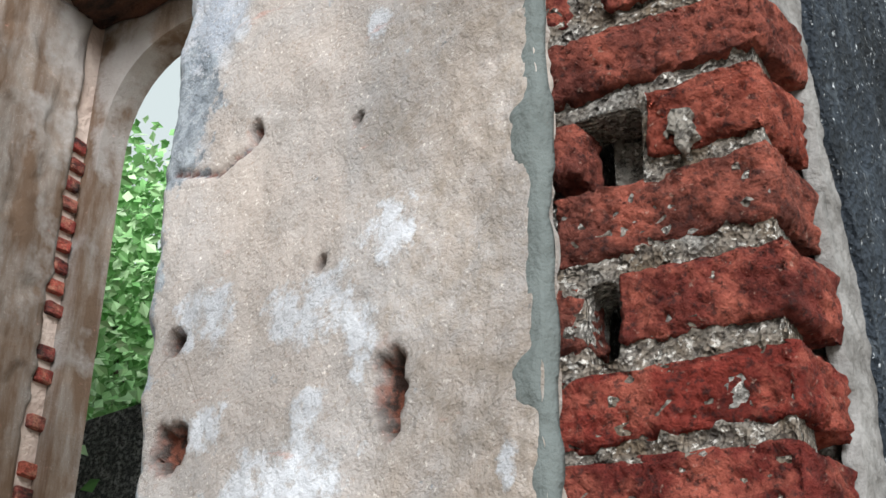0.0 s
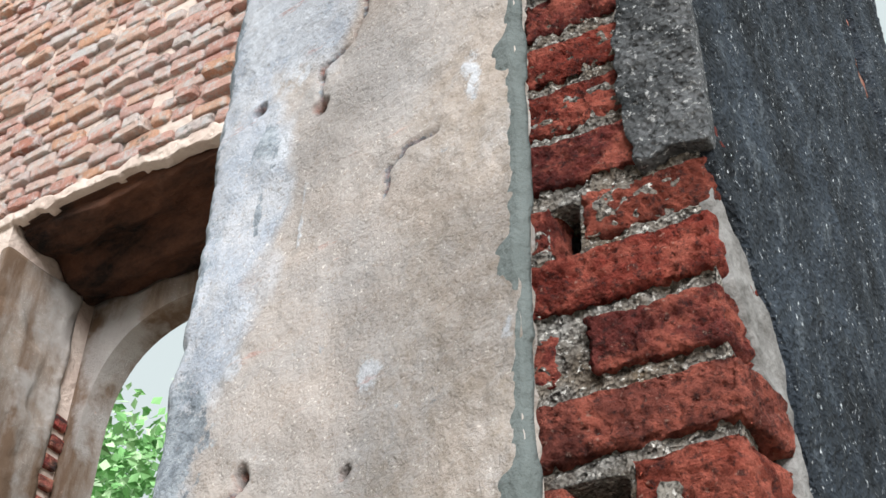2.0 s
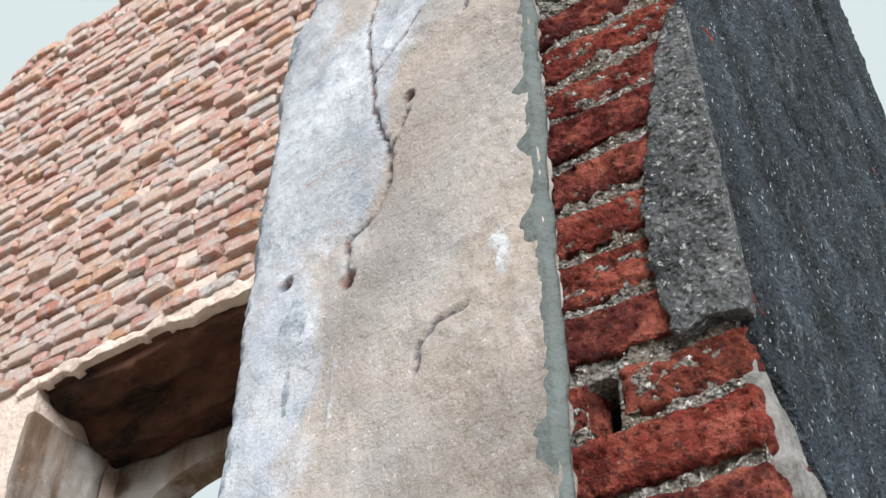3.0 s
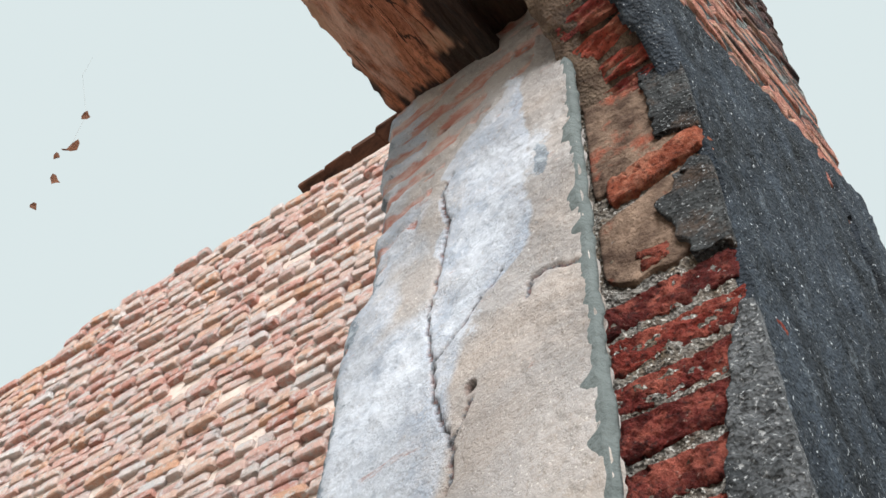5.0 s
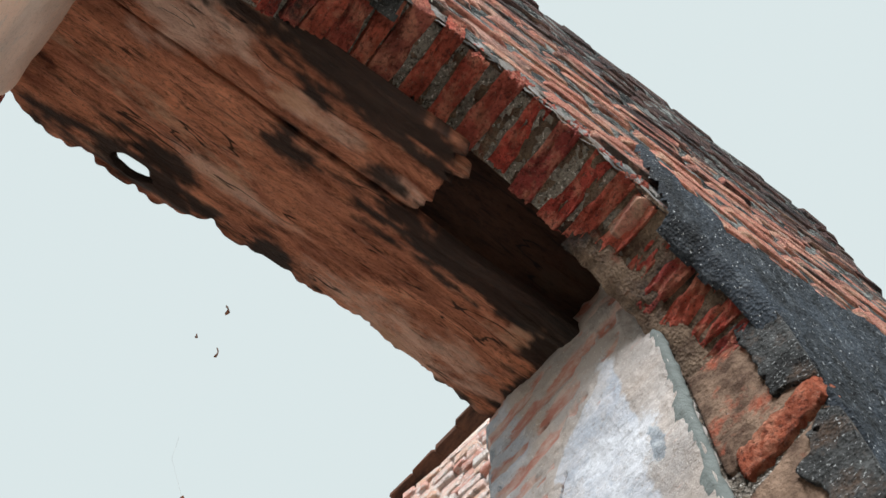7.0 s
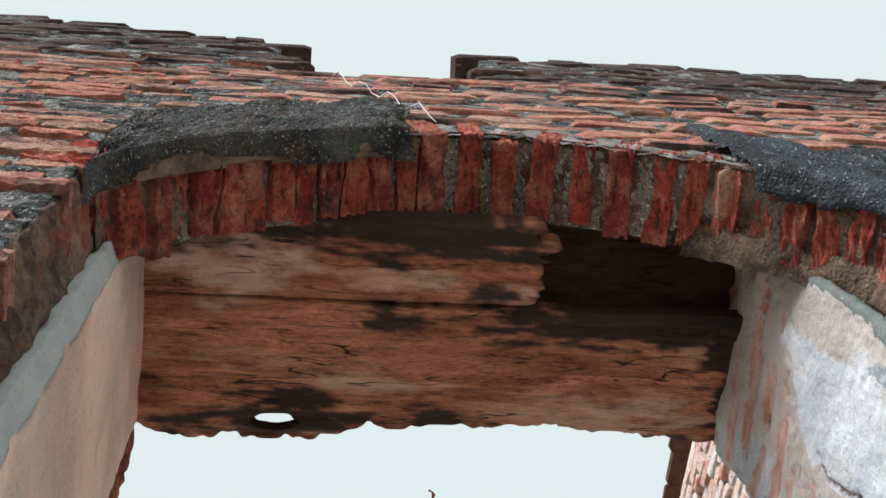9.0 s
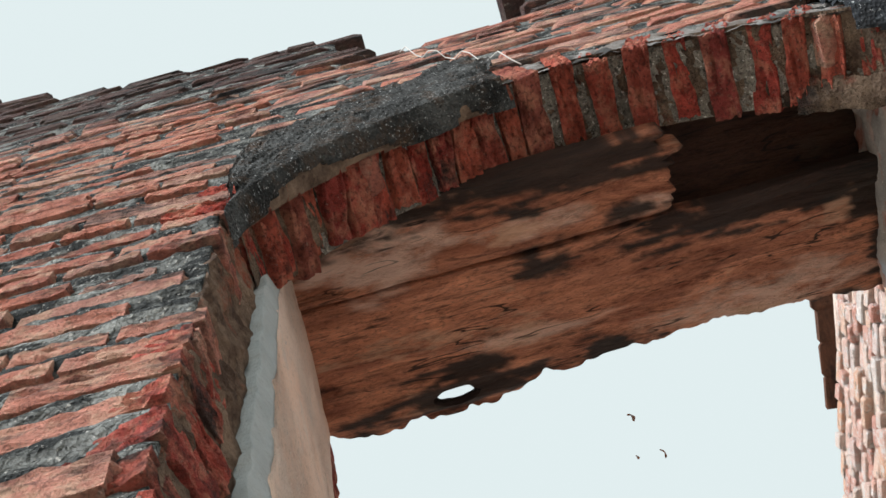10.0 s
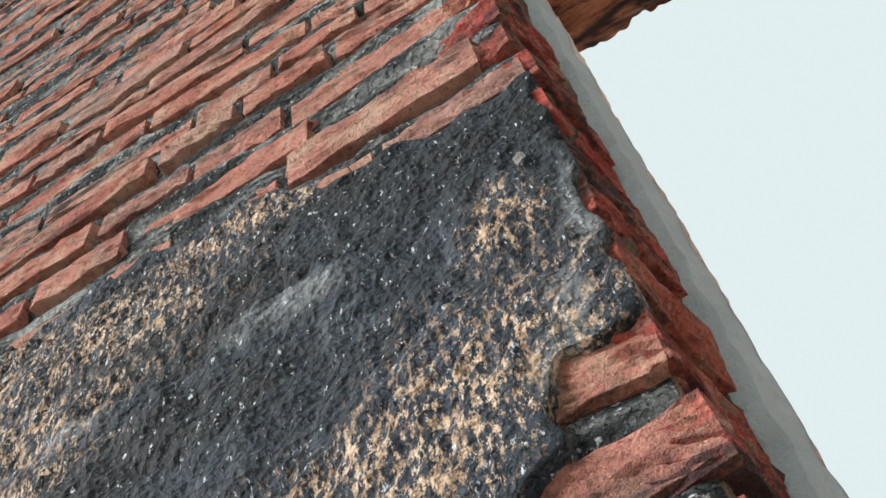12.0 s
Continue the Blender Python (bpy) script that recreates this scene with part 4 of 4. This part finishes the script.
# bricks of the arch
samples = []
n = 400
for i in range(n + 1):
    a = math.pi * (1 - i / n)
    yy = MID + HALF * math.copysign(abs(math.cos(a)) ** 0.8, math.cos(a))
    samples.append(Vector((0, yy, arch_z(yy))))
along, lengths = 0.0, [0.0]
for p, q in zip(samples, samples[1:]):
    along += (q - p).length
    lengths.append(along)
arng = random.Random(5)
arch_meshes = [rough_block(arng, (1, 1, 1), 0.11, 0.05, 11.0 * i) for i in range(8)]
for i, me in enumerate(arch_meshes):     # lower ends broken off unevenly
    for v in me.vertices:
        if v.co.z < 0:
            v.co.z *= 1 - 0.25 * max(0.0, fbm(v.co.x * 2.2 + 7 * i, v.co.y * 3.1, 4.0, 3) + 0.25)
        v.co.y *= 1 + 0.22 * fbm(v.co.x * 2, v.co.z * 2, 5.0 * i, 3)
for me in arch_meshes:
    me.materials.append(arch_brick)
s = 0.05
while s < along - 0.05:
    wide = arng.uniform(0.036, 0.052)
    j = min(range(n), key=lambda q: abs(lengths[q] - s - wide / 2))
    p, q = samples[max(0, j - 6)], samples[min(n, j + 6)]
    tang = (q - p).normalized()
    norm = Vector((0, -tang.z, tang.y))
    deep = arng.uniform(0.148, 0.168)
    drop = arng.uniform(-0.012, 0.010)
    centre = samples[j] + norm * (0.06 + drop) + Vector((FACE_X - 0.004 - deep / 2 + arng.uniform(-0.010, 0.004), 0, 0))
    m = Matrix(((1, 0, 0, centre.x), (0, tang.y, norm.y, centre.y), (0, tang.z, norm.z, centre.z), (0, 0, 0, 1))) @ pose(0, 0, 0, arng.uniform(-5, 5), arng.uniform(-3, 3), arng.uniform(-4, 4)) @ Matrix.Diagonal((deep, wide, 0.12, 1))
    part("brick", arch_meshes[arng.randrange(8)], wall_front, m=m)
    s += wide + (arng.uniform(0.004, 0.011) if samples[j].y < 0.12 else arng.uniform(0.014, 0.030))


def arch_strip(name, y0, y1, across, place, material, label, keep=lambda y, w: True):
    """A fine ribbon that follows the arch; place(y, w) gives its points, w from 0 to across."""
    step = 0.006
    nu, nv = int((y1 - y0) / step), int(across / step)
    verts = [place(y0 + i * step, j * step) for i in range(nu + 1) for j in range(nv + 1)]
    faces = []
    for i in range(nu):
        for j in range(nv):
            if keep(y0 + i * step, j * step):
                a = i * (nv + 1) + j
                faces.append((a, a + nv + 1, a + nv + 2, a + 1))
    return part(name, mesh_from(name, verts, faces, material, True), wall_front, label)


# mortar in the joints of the arch: underneath, and between the brick ends in the face
arch_strip("arch_mortar", LEFT + 0.004, RIGHT - 0.004, 0.162, lambda y, w: (FACE_X - 0.004 - w, y, arch_z(y) + 0.022 + 0.006 * smooth_step(0.2, 0.05, y) + 0.010 * fbm(y * 34, w * 14, 5, 4) + 0.004 * fbm(y * 110, w * 90, 6, 3)), joint_mortar, "crumbling tan mortar between the arch bricks")
arch_strip("arch_mortar", LEFT + 0.02, RIGHT - 0.004, 0.13, lambda y, w: (FACE_X - 0.008 + 0.007 * fbm(y * 30, w * 30, 7, 4), y, arch_z(y) + 0.008 + w), arch_lime, "pale lime mortar between the brick ends")
# ledge of mortar where the arch meets the plastered reveal
arch_strip("mortar_ledge", 0.60, 0.85, 0.06, lambda y, w: (-0.308 - w + 0.010 * fbm(y * 25, 1, 18, 4), y, arch_z(y) + 0.010 - 0.016 * math.sin(min(1.0, w / 0.06) * math.pi * 0.8) + 0.010 * fbm(y * 30, w * 30, 15, 4) + 0.004 * fbm(y * 120, w * 120, 16, 2)), joint_mortar, "sandy tan mortar ledge")


def arch_render(y0, y1, up, under, seed, label, material, lip=0.016, ragged=1.0):
    """Render that turns from the face of the wall under the edge of the arch."""
    step = 0.007
    nu, nv = int((y1 - y0) / step), int((up + under) / step)
    verts, faces, ok = [], [], {}
    for i in range(nu + 1):
        y = y0 + i * step
        z = arch_z(y)
        for j in range(nv + 1):
            w = j * step - under
            h = 0.006 * fbm(y * 30, w * 30, seed, 4) + 0.003 * fbm(y * 100, w * 100, seed, 2)
            edge = min(i, nu - i, j, nv - j) * step
            rag = edge + ragged * 0.05 * fbm(y * 7, w * 7, seed + 3, 4) + ragged * 0.02 * fbm(y * 28, w * 28, seed + 4, 3)
            ok[i, j] = rag > 0.012
            h += lip * smooth_step(0.006, 0.03, rag) - 0.004
            turn = smooth_step(0.03, -0.01, w)          # rounds the edge between face and underside
            sag = 0.5 * lip * smooth_step(0.0, 0.03, -w)
            if w < 0:
                verts.append((FACE_X + 0.006 + w, y, z - h - sag))
            else:
                verts.append((FACE_X + h * (1 - 0.6 * turn), y, z - h * turn + w))
    for i in range(nu):
        for j in range(nv):
            if ok[i, j] and ok[i + 1, j] and ok[i, j + 1] and ok[i + 1, j + 1]:
                a = i * (nv + 1) + j
                faces.append((a, a + nv + 1, a + nv + 2, a + 1))
    ob = part("arch_render", mesh_from("arch_render", verts, faces, material, True), wall_front, label)
    return ob


arch_render(-0.384, 0.125, 0.33, 0.055, 3.0, "crumbling weathered grey and brown render", brown_render, 0.024)
arch_render(-0.374, 0.118, 0.02, 0.066, 5.0, "tan lime rim under the render", rim_lime, 0.016, 0.15)
arch_render(0.676, 0.880, 0.45, 0.066, 9.0, "blackened render with a broken edge", black_render, 0.020, 0.3)

# hanging dead leaves and cobweb threads in the opening
lrng = random.Random(21)
LEAVES = [(0.220, 3.373, 0.016), (0.173, 4.07, 0.012), (0.184, 3.90, 0.010), (0.216, 3.464, 0.012), (0.226, 3.289, 0.011), (0.221, 3.215, 0.009), (0.141, 3.913, 0.006), (0.211, 3.334, 0.009)]
for y, z, r in LEAVES:
    bm = bmesh.new()
    ringv = [bm.verts.new((0.3 * r * math.cos(a * 2.1), r * 0.55 * math.cos(a) * lrng.uniform(0.7, 1.2), r * math.sin(a) * lrng.uniform(0.8, 1.2))) for a in [math.tau * i / 9 for i in range(9)]]
    mid = bm.verts.new((0.35 * r, 0, 0))
    for i in range(9):
        bm.faces.new((ringv[i], ringv[(i + 1) % 9], mid))
    me = bpy.data.meshes.new("dead_leaf")
    bm.to_mesh(me)
    bm.free()
    me.materials.append(dry_leaf)
    ob = new("dead_leaf", me)
    ob.matrix_basis = pose(-0.815, y, z, lrng.uniform(-30, 30), 0, lrng.uniform(0, 180))
    tagged(ob, "small curled dead leaf hanging in a cobweb", "leaf", "leaves in the cobweb")


def thread_curve(name, points, r, label, category, material):
    cu = bpy.data.curves.new(name, "CURVE")
    cu.dimensions, cu.bevel_depth, cu.bevel_resolution = "3D", r, 1
    sp = cu.splines.new("POLY")
    sp.points.add(len(points) - 1)
    for p, co in zip(sp.points, points):
        p.co = (*co, 1)
    ob = new(name, cu)
    cu.materials.append(material)
    return tagged(ob, label, category)


thread_curve("cobweb_thread", [(-0.815, 0.220, 3.373), (-0.815, 0.216, 3.464), (-0.814, 0.18, 3.54), (-0.813, 0.178, 3.60)], 0.00012, "thin pale cobweb thread hung with dead leaves", "cobweb", thread)
wob = [(FACE_X + 0.02 + 0.012 * math.sin(i * 1.7), -0.02 + i * 0.013, 4.95 - i * 0.045 + 0.02 * math.sin(i * 2.3)) for i in range(15)]
thread_curve("dry_root", wob, 0.0013, "thin pale dry root trailing on the wall", "root", thread)

# far wall, with its own doorway
FAR = pose(-3.75, 2.375, 0, 0, 0, 7)
far_wall = new("wall_far")
far_wall.matrix_basis = FAR
tagged(far_wall, "sunlit weathered brick wall with a plastered doorway and arch", "wall", kind="structure")


def far_prism(name, outline, y0, y1, material, label=""):
    me = prism(name, outline, y0, y1, material)
    for v in me.vertices:
        v.co = (v.co.y, v.co.x, v.co.z)
    me.flip_normals()
    return part(name, me, far_wall, label)


FL, FR, FTOP = -0.605, 1.3, 5.58
top_line = [(-7.0, 8.3), (-3.4, 8.5), (-1.5, 9.08), (0.0, 9.14), (0.8, 9.22), (2.6, 9.3)]
far_prism("wall_core", [(-7.0, 0)] + top_line + [(2.6, 0), (FR, 0), (FR, FTOP), (FL, FTOP), (FL, 0)], 0.012, 0.60, far_mortar)


def far_arch(x, grow=0.0):
    u = min(1.0, abs(x - 0.12) / (0.63 + grow))
    return 4.66 + (0.62 + grow) * (1 - u ** 2.6) ** (1 / 2.6)


ring = [0.12 + 0.63 * math.cos(math.pi * i / 30) for i in range(1, 30)]
far_prism("arch_leaf", [(-7.0, 0), (-7.0, 8.9), (2.6, 8.9), (2.6, 0), (0.75, 0), (0.75, 4.66)] + [(x, far_arch(x)) for x in ring] + [(-0.51, 4.66), (-0.51, 0)], 0.601, 0.76, stained_plaster, "brown-stained plastered arch")
far_prism("soffit", [(FL + 0.01, FTOP - 0.03), (FL + 0.01, FTOP - 0.004), (FR - 0.01, FTOP - 0.004), (FR - 0.01, FTOP - 0.03)], 0.03, 0.58, sooty, "dark brown soffit")
slab("soffit_beam", (FL + 0.01, 0.58, FTOP - 0.07), (1, 0, 0), (0, -1, 0), (FR - FL - 0.02, 0.53), 0.02, lambda u, v: True, lambda u, v: 0.035 * fbm(u * 3, v * 9, 31, 5) + 0.02 * smooth_step(-0.1, 0.1, fbm(u * 2, v * 5, 33, 3)) + 0.09 * smooth_step(0.28, 0.16, v), 0.05, sooty, far_wall, "rotted dark brown soffit beams")
slab("soffit_edge", (-0.74, -0.012, FTOP - 0.07), (1, 0, 0), (0, 0, 1), (2.0, 0.16), 0.012, lambda u, v: 0.03 + 0.035 * fbm(u * 6, 1, 41, 5) + 0.02 * math.sin(u * 3) < v < 0.105 + 0.04 * fbm(u * 8, 5, 42, 5), lambda u, v: 0.015 * fbm(u * 15, v * 15, 43, 4), 0.06, far_mortar, far_wall, "ragged pale lime edge over the doorway")
zero_at = lambda u, v: 0.0
slab("doorway_reveal", (FL + 0.012, 0.0, 1.0), (0, 1, 0), (0, 0, 1), (0.53, 4.42), 0.02, lambda u, v: u < 0.50 + 0.03 * fbm(0, v * 8, 2, 4), lambda u, v: 0.008 * fbm(u * 8, v * 5, 2, 4) + 0.02 * smooth_step(0.1, -0.1, fbm(u * 3, v * 2, 9, 3)), 0.03, stained_plaster, far_wall, "brown-streaked pale plaster", {"limewash": zero_at})
far_set = block_meshes("brick", far_brick)
far_edge = block_meshes("brick", corner_brick)
frng = random.Random(17)
# brick edge of the far reveal
z = 2.2
while z < 4.75:
    if frng.random() > 0.3:
        part("brick", far_edge[frng.randrange(16)], far_wall, m=pose(FL - 0.022, 0.555 + frng.uniform(-0.015, 0.01), z, 0, 0, frng.uniform(-8, 8)) @ Matrix.Diagonal((0.10, 0.09, 0.062, 1)))
    z += 0.105
near_far, rest_far = [], []
z, row = FTOP + 0.07, 0
while z < 9.2:
    x = -6.6 + (0.11 if row % 2 else 0.0)
    while x < 1.6:
        length = frng.choice((0.21, 0.22, 0.12))
        top = 9.20 - max(0.0, -1.48 - x) * 0.31 + max(0.0, x + 1.48) * 0.04 + 0.04 * math.sin(x * 9)
        if z < top and frng.random() > 0.05:
            m = pose(x + length / 2, 0.035 + frng.uniform(-0.03, 0.018), z + frng.uniform(-0.010, 0.010), frng.uniform(-4, 4), frng.uniform(-2.5, 2.5), frng.uniform(-4, 4)) @ Matrix.Diagonal((length - 0.014, 0.10, frng.uniform(0.056, 0.074), 1))
            (near_far if -2.1 < x < 0.9 and z < 7.4 else rest_far).append(m)
        x += length
    z += 0.083
    row += 1
while len(near_far) > 290:
    rest_far.append(near_far.pop())
coping = block_meshes("brick", sooty)
x = 0.12
while x < 1.5:      # dark flat bricks left on top of the wall
    part("brick", coping[frng.randrange(16)], far_wall, m=pose(x + 0.11, 0.03 + frng.uniform(-0.02, 0.02), 9.27 + 0.16 * x + frng.uniform(-0.01, 0.01), 0, -9 + frng.uniform(-2, 2), frng.uniform(-3, 3)) @ Matrix.Diagonal((0.23, 0.16, 0.036, 1)))
    x += 0.222
joined_blocks("upper_bricks", rest_far, far_brick_joined, far_wall)
for m in near_far:
    part("brick", far_set[frng.randrange(16)], far_wall, m=m)

# far doorway's garden: a tree and the low wall before it
def tree(name, x, y, height, spread, seed, label):
    rng = random.Random(seed)
    root = new(name)
    root.location = (x, y, 0)
    tagged(root, label, "tree")
    bm = bmesh.new()

    def limb(a, b, r0, r1):
        d = (b - a)
        m = Matrix.Translation((a + b) / 2) @ d.to_track_quat("Z", "Y").to_matrix().to_4x4()
        bmesh.ops.create_cone(bm, cap_ends=True, segments=8, radius1=r0, radius2=r1, depth=d.length, matrix=m)

    limb(Vector((0, 0, 0)), Vector((0.1, 0, height * 0.45)), 0.16, 0.10)
    tips = []
    for i in range(9):
        a = math.tau * i / 9 + rng.uniform(-0.3, 0.3)
        s0 = Vector((0.1, 0, height * rng.uniform(0.22, 0.45)))
        e = Vector((math.cos(a) * spread * rng.uniform(0.4, 0.8), math.sin(a) * spread * rng.uniform(0.4, 0.8), height * rng.uniform(0.4, 0.9)))
        limb(s0, e, 0.06, 0.015)
        tips += [s0.lerp(e, t) for t in (0.5, 0.75, 1.0)]
    me = bpy.data.meshes.new("trunk")
    bm.to_mesh(me)
    bm.free()
    me.materials.append(bark)
    part("trunk", me, root)
    verts, faces = [], []
    for tip in tips:
        for c in range(7):
            cc = tip + Vector((rng.gauss(0, 0.5), rng.gauss(0, 0.5), rng.gauss(0, 0.5))) * spread * 0.32
            for l in range(130):
                p = cc + Vector((rng.gauss(0, 1), rng.gauss(0, 1), rng.gauss(0, 0.8))) * 0.26
                d = Vector((rng.gauss(0, 1), rng.gauss(0, 1), rng.gauss(0, 0.7))).normalized()
                w = d.orthogonal().normalized()
                ln, wd = rng.uniform(0.11, 0.18), rng.uniform(0.04, 0.065)
                n0 = len(verts)
                up = d.cross(w) * wd * 0.3
                verts += [tuple(p), tuple(p + d * ln * 0.5 + w * wd + up), tuple(p + d * ln), tuple(p + d * ln * 0.5 - w * wd + up)]
                faces += [(n0, n0 + 1, n0 + 2), (n0, n0 + 2, n0 + 3)]
    crown = part("crown", mesh_from("crown", verts, faces, leaf_green), root, "bright green leafy crown")
    return root


tree("tree", -9.0, 6.6, 8.6, 2.4, 4, "leafy bright green tree beyond the far doorway")
tree("tree", -10.6, 8.4, 9.6, 2.8, 8, "leafy bright green tree beyond the far doorway")
tree("tree", -8.2, 8.6, 8.8, 2.4, 12, "leafy bright green tree beyond the far doorway")
garden_wall = new("garden_wall", outward(mesh_from("garden_wall", [(x, y, z) for x in (-9.0, -4.5) for y in (5.0, 5.3) for z in (0, 4.5)], [(0, 1, 3, 2), (4, 6, 7, 5), (0, 2, 6, 4), (1, 5, 7, 3), (0, 4, 5, 1), (2, 3, 7, 6)], dark_mortar)))
tagged(garden_wall, "dark low masonry wall behind the far doorway", "wall", kind="structure")

# bricks of the outer face of the near wall
face_set = [rough_block(random.Random(i), (1, 1, 1), 0.10, 0.075, 13.0 * i + 2) for i in range(16)]
for me in face_set:
    me.materials.append(face_brick)
brng = random.Random(29)
close, rest = [], []
row = 0
z = 1.976 - 8 * COURSE + COURSE / 2
while z < 7.6:
    y = -3.4 + (0.06 if row % 2 else 0.0) + brng.uniform(-0.02, 0.02)
    while y < END_Y - 0.02:
        length = brng.choice((0.225, 0.225, 0.215, 0.115))
        y1 = min(y + length, END_Y)
        yc = (y + y1) / 2
        if y < LEFT < y1 and z < SPRING + 0.55:
            y1 = LEFT + brng.uniform(-0.006, 0.006)
        if y < RIGHT < y1 and SPRING <= z < SPRING + 0.55:
            y = RIGHT + 0.004
        inside_open = z < SPRING and LEFT - 0.02 < (y + y1) / 2 < RIGHT + 0.12
        if inside_open and z < SPRING:
            y = y1 if y1 > y + 0.03 else y + length
            if LEFT - 0.02 < y < RIGHT + 0.1:
                y = RIGHT + 0.105
            continue
        yc = (y + y1) / 2
        ring_top = arch_z(yc, 0.0) + 0.125 if LEFT - 0.05 < yc < RIGHT + 0.05 else 0.0
        hidden = ((1.0 < yc < 1.5 or yc > 1.66) and z < 4.25) or (z < 2.78 and yc < LEFT - 0.12)
        top = wall_top(yc) + brng.uniform(-0.03, 0.03)
        if z > ring_top and z < top and y1 - y > 0.05 and not hidden and brng.random() > 0.02:
            proud = brng.uniform(-0.010, 0.003)
            m = pose(FACE_X - 0.05 + proud, yc, z + brng.uniform(-0.006, 0.006), brng.uniform(-1.5, 1.5), brng.uniform(-3, 3), brng.uniform(-2.5, 2.5)) @ Matrix.Diagonal((0.10, y1 - y - brng.uniform(0.006, 0.022), brng.uniform(0.044, 0.060), 1))
            (close if -1.45 < yc < LEFT + 0.01 and 2.2 < z < 5.0 else rest).append(m)
        y = y1
    z += COURSE
    row += 1
while len(close) > 245:
    rest.append(close.pop())
joined_blocks("outer_bricks", rest, face_brick_joined, wall_front)
for m in close:
    part("brick", face_set[brng.randrange(16)], wall_front, m=m)
